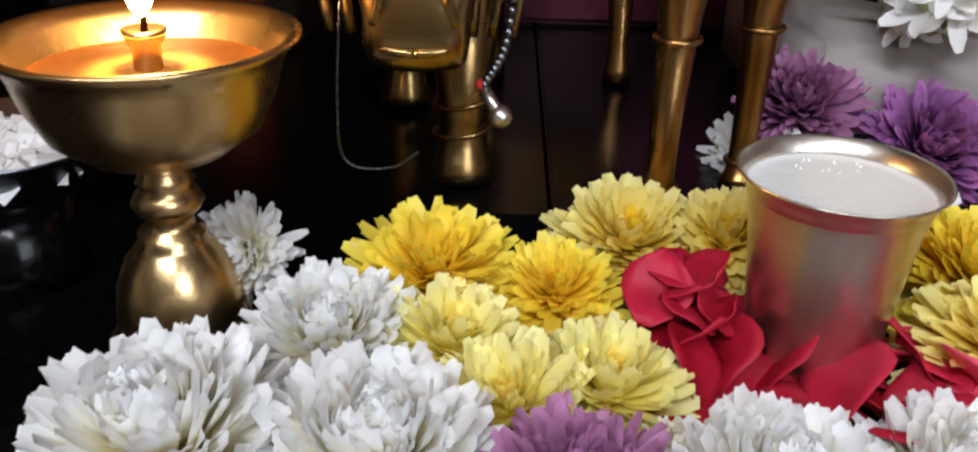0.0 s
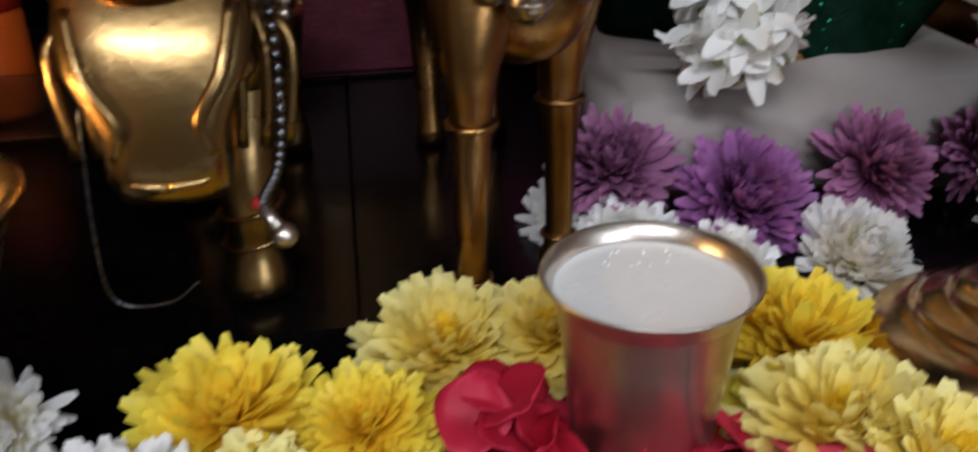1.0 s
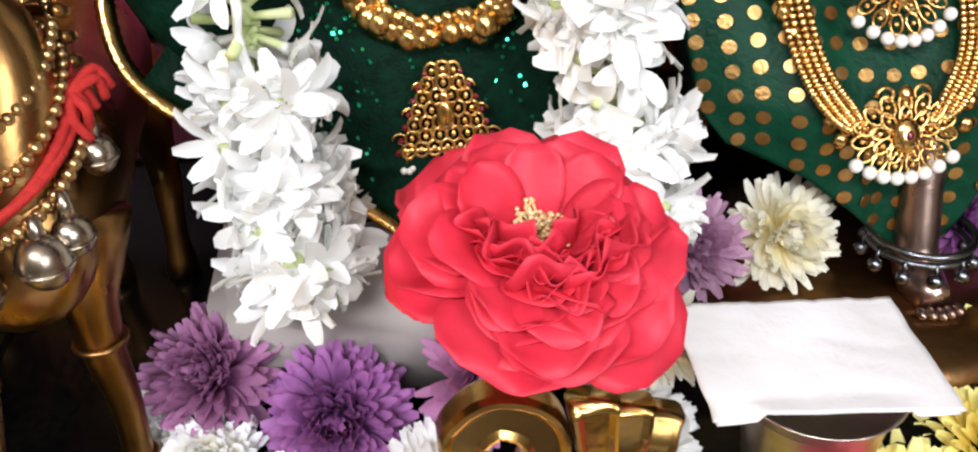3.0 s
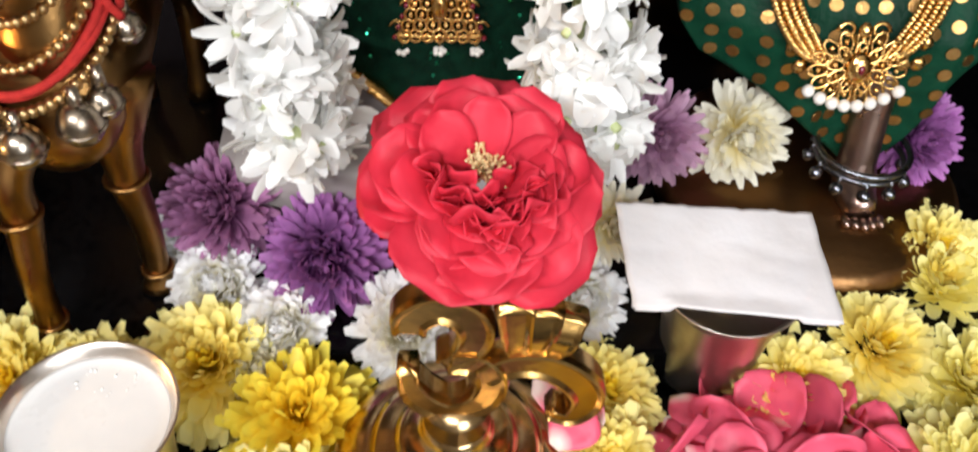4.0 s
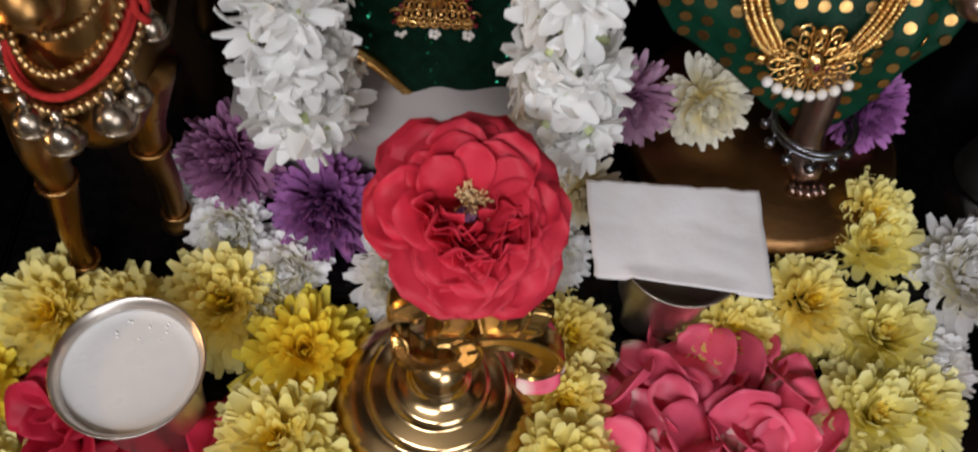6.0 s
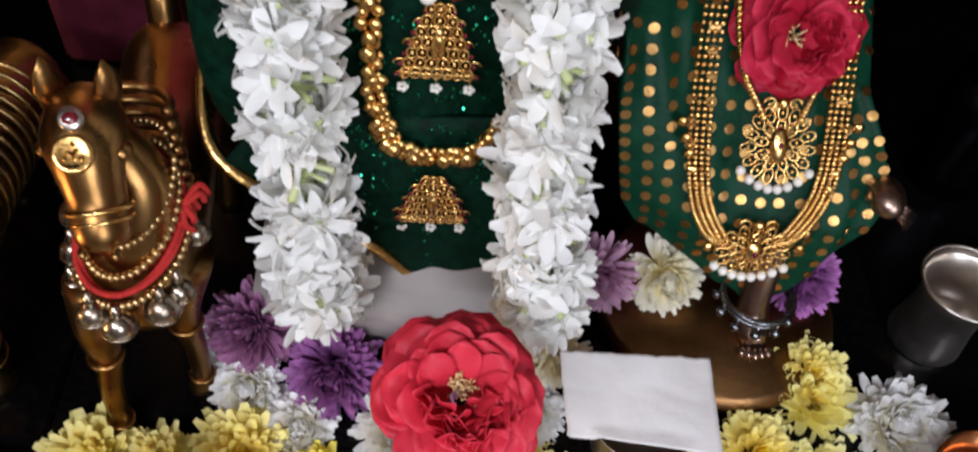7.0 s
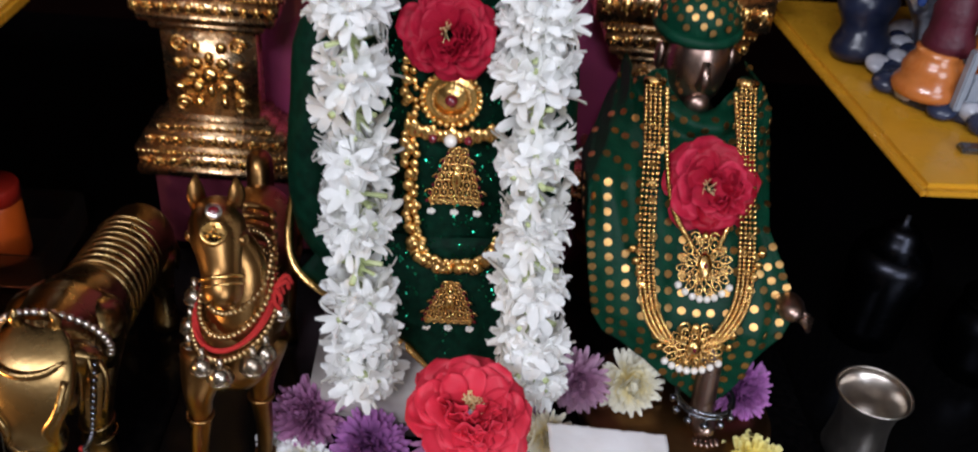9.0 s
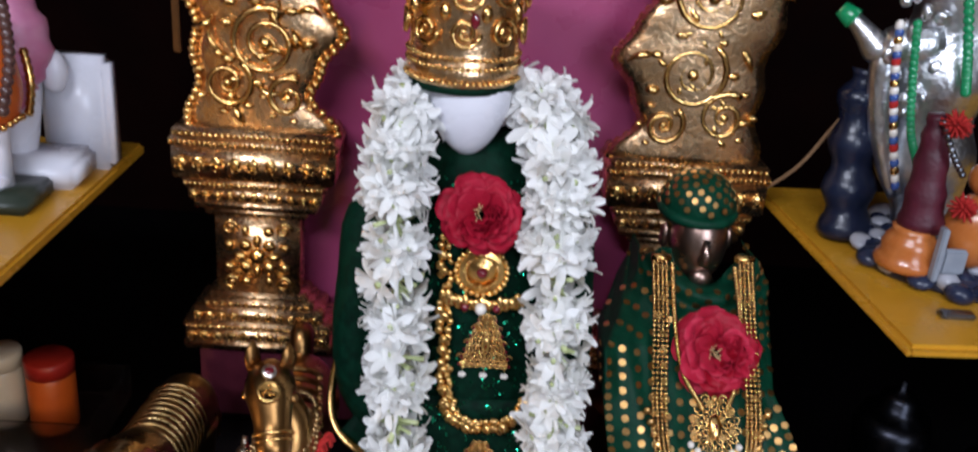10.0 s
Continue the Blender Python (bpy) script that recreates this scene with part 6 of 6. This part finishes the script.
def shelf_images():
    before = set(scene.objects)
    # marble seat with its figure, on the shelf of one side
    b = Build()
    b.box(-0.108, -0.050, 0.612, 0.640, 0.285, 0.384, 0.006)
    b.box(-0.125, -0.062, 0.560, 0.612, 0.285, 0.310, 0.005)
    b.tube(spline([(-0.118, 0.590, 0.30), (-0.120, 0.590, 0.345), (-0.120, 0.600, 0.40), (-0.118, 0.605, 0.45)], 16), [0.014 + 0.010 * math.sin(math.pi * i / 16) for i in range(17)], 18)
    b.ball((-0.086, 0.598, 0.375), 0.011, 0.010, 0.018)
    b.ball((-0.118, 0.600, 0.480), 0.020, 0.020, 0.026)
    tagged(piece("statue", b.mesh("statue"), MARBLE), "white marble seated image on a marble seat", "statue")
    dr = Build().tube(spline([(-0.122, 0.574, 0.335), (-0.116, 0.576, 0.37), (-0.104, 0.584, 0.40), (-0.112, 0.59, 0.44)], 20), [0.014 + 0.012 * math.sin(math.pi * i / 20) + 0.002 * math.sin(i * 2.1) for i in range(21)], 18, 0.8)
    tagged(piece("drape", dr.mesh("drape"), PINKCLOTH), "pink and white cloth draped over the marble image", "cloth")
    br = Build().tube(spline([(-0.094, 0.566, 0.40), (-0.088, 0.560, 0.375), (-0.092, 0.560, 0.348)], 16), [0.0028 + 0.0012 * (i % 2) for i in range(17)], 8)
    tagged(piece("braid", br.mesh("braid"), GOLD_BRIGHT), "gold braid hanging from the pink cloth", "braid")
    b = Build()
    b.box(-0.135, -0.076, 0.502, 0.556, 0.285, 0.300, 0.003)
    tagged(piece("stone_base", b.mesh("stone_base"), GREENSTONE), "dark green stone block base", "stand")
    b = Build()
    for s in (-0.1035, -0.120):
        b.tube([(s, 0.530, 0.300), (s, 0.530, 0.33), (s, 0.531, 0.352)], [0.0085, 0.008, 0.010], 14)
    b.ball((-0.1035, 0.522, 0.304), 0.008, 0.012, 0.005)
    tagged(piece("statue", b.mesh("statue"), MARBLE), "white plinth legs of a small image", "statue")
    b = Build()
    b.tube(spline([(-0.112, 0.531, 0.346), (-0.111, 0.530, 0.375), (-0.112, 0.532, 0.41), (-0.113, 0.534, 0.44)], 14), [0.016, 0.022, 0.025, 0.027, 0.028, 0.028, 0.027, 0.026, 0.025, 0.024, 0.022, 0.019, 0.016, 0.013, 0.008], 20)
    tagged(piece("statue", b.mesh("statue"), PLASTIC_O), "bright orange painted round-bodied image", "statue")
    b = Build()
    for k in range(30):
        a = 6.283 * k / 30
        b.ball((-0.1115 + 0.026 * math.cos(a), 0.530 + 0.026 * math.sin(a), 0.352 + 0.003 * math.cos(3 * a)), 0.003, seg=8, rings=5)
    tagged(piece("waist_chain", b.mesh("waist_chain"), GOLD_BRIGHT), "gold bead girdle round the orange image", "chain")
    BROWNBEAD = material("brown_bead", (0.05, 0.02, 0.018), 0.25, 0, (0.12, 0.06, 0.05), 60, 0.5, coat=0.4)
    bead_string([(-0.098, 0.545, 0.46), (-0.090, 0.535, 0.43), (-0.084, 0.522, 0.40), (-0.088, 0.512, 0.365)], 15, 0.0046, [BROWNBEAD], "string of brown polished beads")
    west = [o for o in scene.objects if o not in before and o.parent is None]
    # pebble base and images, on the shelf of the other side
    th = empty("pebble_base", pose(0.628, 0.535, 0.285), "base of dark blue rock and white pebbles", "pebbles")
    rnd = random.Random(21)
    core = Build()
    core.lathe([(0.0005, 0), (0.078, 0), (0.080, 0.005), (0.074, 0.012), (0.0005, 0.014)], 40, None, 0.03, 7)
    piece("rock", core.mesh("rock"), ROCK, th)
    for i in range(64):
        a = i * 2.39996
        k = math.sqrt((i + 4) / 68)
        white = (i % 5) < 2
        r = rnd.uniform(0.008, 0.013) * (1.05 if white else 0.9)
        piece("pebble", Build().ball((0, 0, 0), r * rnd.uniform(0.9, 1.2), r * rnd.uniform(0.9, 1.3), r * rnd.uniform(0.55, 0.8), 12, 8).mesh("pebble"), PEBBLE if white else ROCK, th,
              m=pose(0.082 * k * math.cos(a), 0.088 * k * math.sin(a), 0.007 + 0.012 * (1 - k), rnd.uniform(-20, 20), rnd.uniform(-20, 20), rnd.uniform(0, 360)))
    b = Build()
    b.tube(spline([(0.626, 0.585, 0.300), (0.612, 0.590, 0.35), (0.604, 0.590, 0.40), (0.606, 0.588, 0.45), (0.612, 0.586, 0.50), (0.612, 0.586, 0.53)], 24), [0.030 - 0.004 * math.sin(i * 0.9) + 0.010 * math.sin(math.pi * i / 24) for i in range(25)], 24)
    b.tube(spline([(0.585, 0.575, 0.455), (0.560, 0.572, 0.450), (0.545, 0.574, 0.445), (0.535, 0.578, 0.455), (0.522, 0.585, 0.468)], 14), [0.020, 0.020, 0.019, 0.018, 0.017, 0.016, 0.015, 0.013, 0.012, 0.011, 0.010, 0.009, 0.008, 0.007, 0.006], 16)
    b.tube(spline([(0.548, 0.57, 0.446), (0.553, 0.568, 0.40), (0.566, 0.565, 0.36), (0.580, 0.562, 0.33)], 12), [0.010, 0.011, 0.010, 0.010, 0.009, 0.009, 0.010, 0.009, 0.008, 0.008, 0.008, 0.007, 0.006], 12)
    for i in range(40):
        b.ball((0.585 + rnd.uniform(-0.04, 0.05), 0.552 + rnd.uniform(0, 0.015), rnd.uniform(0.40, 0.50)), rnd.uniform(0.003, 0.008), rnd.uniform(0.003, 0.006), rnd.uniform(0.003, 0.010), 10, 7)
    tagged(piece("statue", b.mesh("statue"), CHASED), "chased silver standing image hung with beads", "statue")
    tip = Build().tube([(0.524, 0.584, 0.466), (0.514, 0.59, 0.473)], [0.009, 0.007], 12)
    tagged(piece("cuff", tip.mesh("cuff"), GREENGLASS), "green ring round the silver arm", "ring")
    d = Build()
    d.tube(spline([(0.552, 0.575, 0.286), (0.550, 0.580, 0.32), (0.548, 0.585, 0.36), (0.545, 0.588, 0.40), (0.548, 0.590, 0.425)], 20), [0.024 + 0.004 * math.sin(i * 1.3) - 0.010 * (i / 20) ** 3 for i in range(21)], 20, 0.8)
    tagged(piece("drape", d.mesh("drape"), NAVY), "dark blue shiny cloth hanging behind the pebbles", "cloth")
    bead_string([(0.556, 0.545, 0.472), (0.562, 0.543, 0.43), (0.570, 0.541, 0.39), (0.582, 0.540, 0.362)], 26, 0.0036, [GREENGLASS], "string of glossy green beads")
    bead_string([(0.588, 0.540, 0.490), (0.597, 0.538, 0.45), (0.602, 0.537, 0.425)], 14, 0.0042, [GREENGLASS], "string of glossy green beads")
    bead_string([(0.543, 0.545, 0.470), (0.548, 0.543, 0.43), (0.556, 0.541, 0.39), (0.568, 0.540, 0.345)], 22, 0.0036, [PEARL, BLUEGLASS, GOLD_BRIGHT, PEARL, BLUEGLASS, REDTHREAD], "string of blue, cream and red beads")
    b = Build()
    b.tube(spline([(0.574, 0.498, 0.326), (0.572, 0.500, 0.36), (0.570, 0.502, 0.395), (0.568, 0.503, 0.415)], 14), [0.017 - 0.010 * i / 14 + 0.001 * math.sin(i * 2) for i in range(15)], 18)
    tagged(piece("statue", b.mesh("statue"), MAROON), "small maroon-robed image with a pearl string", "statue")
    bead_string([(0.566, 0.488, 0.412), (0.574, 0.481, 0.392), (0.586, 0.482, 0.376)], 9, 0.0028, [STEEL], "short string of dark pearls")
    for c, r, mt, lb in (((0.573, 0.484, 0.412), 0.011, REDTHREAD, "red thread pompom on the maroon robe"), ((0.592, 0.478, 0.352), 0.011, REDTHREAD, "red thread pompom on the wooden image"), ((0.612, 0.470, 0.352), 0.013, CREAM_P, "cream thread pompom beside the red one")):
        pm = Build()
        for i in range(60):
            a, e = i * 2.39996, math.asin(max(-1, min(1, 1 - 2 * (i + 0.5) / 60)))
            d = Vector((math.cos(a) * math.cos(e), math.sin(a) * math.cos(e), math.sin(e)))
            pm.tube([Vector(c), Vector(c) + d * r * rnd.uniform(0.75, 1.1)], [0.0012, 0.0008], 5)
        tagged(piece("pompom", pm.mesh("pompom"), mt), lb, "pompom")
    tagged(piece("wooden_base", Build().lathe([(0.0005, 0.296), (0.023, 0.296), (0.0245, 0.300), (0.023, 0.304), (0.020, 0.308), (0.021, 0.314), (0.018, 0.320), (0.015, 0.324), (0.016, 0.328), (0.0005, 0.329)], 36, pose(0.569, 0.496, 0)).mesh("wooden_base"), ORANGEWOOD), "turned orange-brown wooden base", "stand")
    b = Build()
    b.ball((0.612, 0.490, 0.330), 0.024, 0.022, 0.030, 22, 14)
    b.ball((0.612, 0.488, 0.372), 0.016, 0.015, 0.014, 18, 12)
    tagged(piece("statue", b.mesh("statue"), ORANGEWOOD), "round orange-brown wooden image", "statue")
    b = Build()
    b.ball((0.616, 0.500, 0.402), 0.013, 0.012, 0.017, 20, 14)
    tagged(piece("statue", b.mesh("statue"), MARBLE), "small pale egg-shaped head of an image", "statue")
    cr = Build().lathe([(0.011, 0), (0.0135, 0.001), (0.0135, 0.010), (0.0115, 0.0105)], 28, pose(0.616, 0.500, 0.411))
    for k in range(20):
        a = 6.283 * k / 20
        cr.tube([(0.616 + 0.0137 * math.cos(a), 0.500 + 0.0137 * math.sin(a), 0.412), (0.616 + 0.0137 * math.cos(a), 0.500 + 0.0137 * math.sin(a), 0.4205)], 0.0009, 6)
    tagged(piece("small_crown", cr.mesh("small_crown"), SILVER), "small ribbed silver crown", "crown")
    ax = Build().box(0.576, 0.581, 0.466, 0.474, 0.296, 0.338, 0.001, None).box(0.581, 0.600, 0.467, 0.473, 0.302, 0.322, 0.002)
    tagged(piece("axe", ax.mesh("axe", False), material("grey_plastic", (0.22, 0.25, 0.30), 0.4, 0, (0.3, 0.33, 0.38), 60, 0.5)), "small grey toy axe leaning on the pebbles", "axe")
    tagged(piece("clip", Build().box(0.568, 0.594, 0.426, 0.436, 0.285, 0.290, 0.0015).mesh("clip", False), STEEL), "small dark metal clip on the shelf", "clip")
    tagged(piece("cord", Build().tube(spline([(0.541, 0.575, 0.410), (0.528, 0.59, 0.375), (0.512, 0.605, 0.335), (0.490, 0.628, 0.300)], 20), 0.0016, 7).mesh("cord"), material("jute", (0.20, 0.11, 0.05), 0.9, 0, (0.28, 0.16, 0.08), 200, 0.5, 0.5, 600)), "brown cord tied to the throne", "cord")
    for o in scene.objects:
        if o not in before and o.parent is None:
            o.location += Vector((-0.014, 0.022, -0.013) if o in west else (0.014, 0.026, -0.013))
    strip = Build().box(-0.009, -0.003, 0.640, 0.646, 0.380, 0.60, 0.001)
    tagged(piece("hanging_strip", strip.mesh("hanging_strip", False), BRASS_OLD), "thin hanging brass strip behind the throne", "strip")


shelf_images()
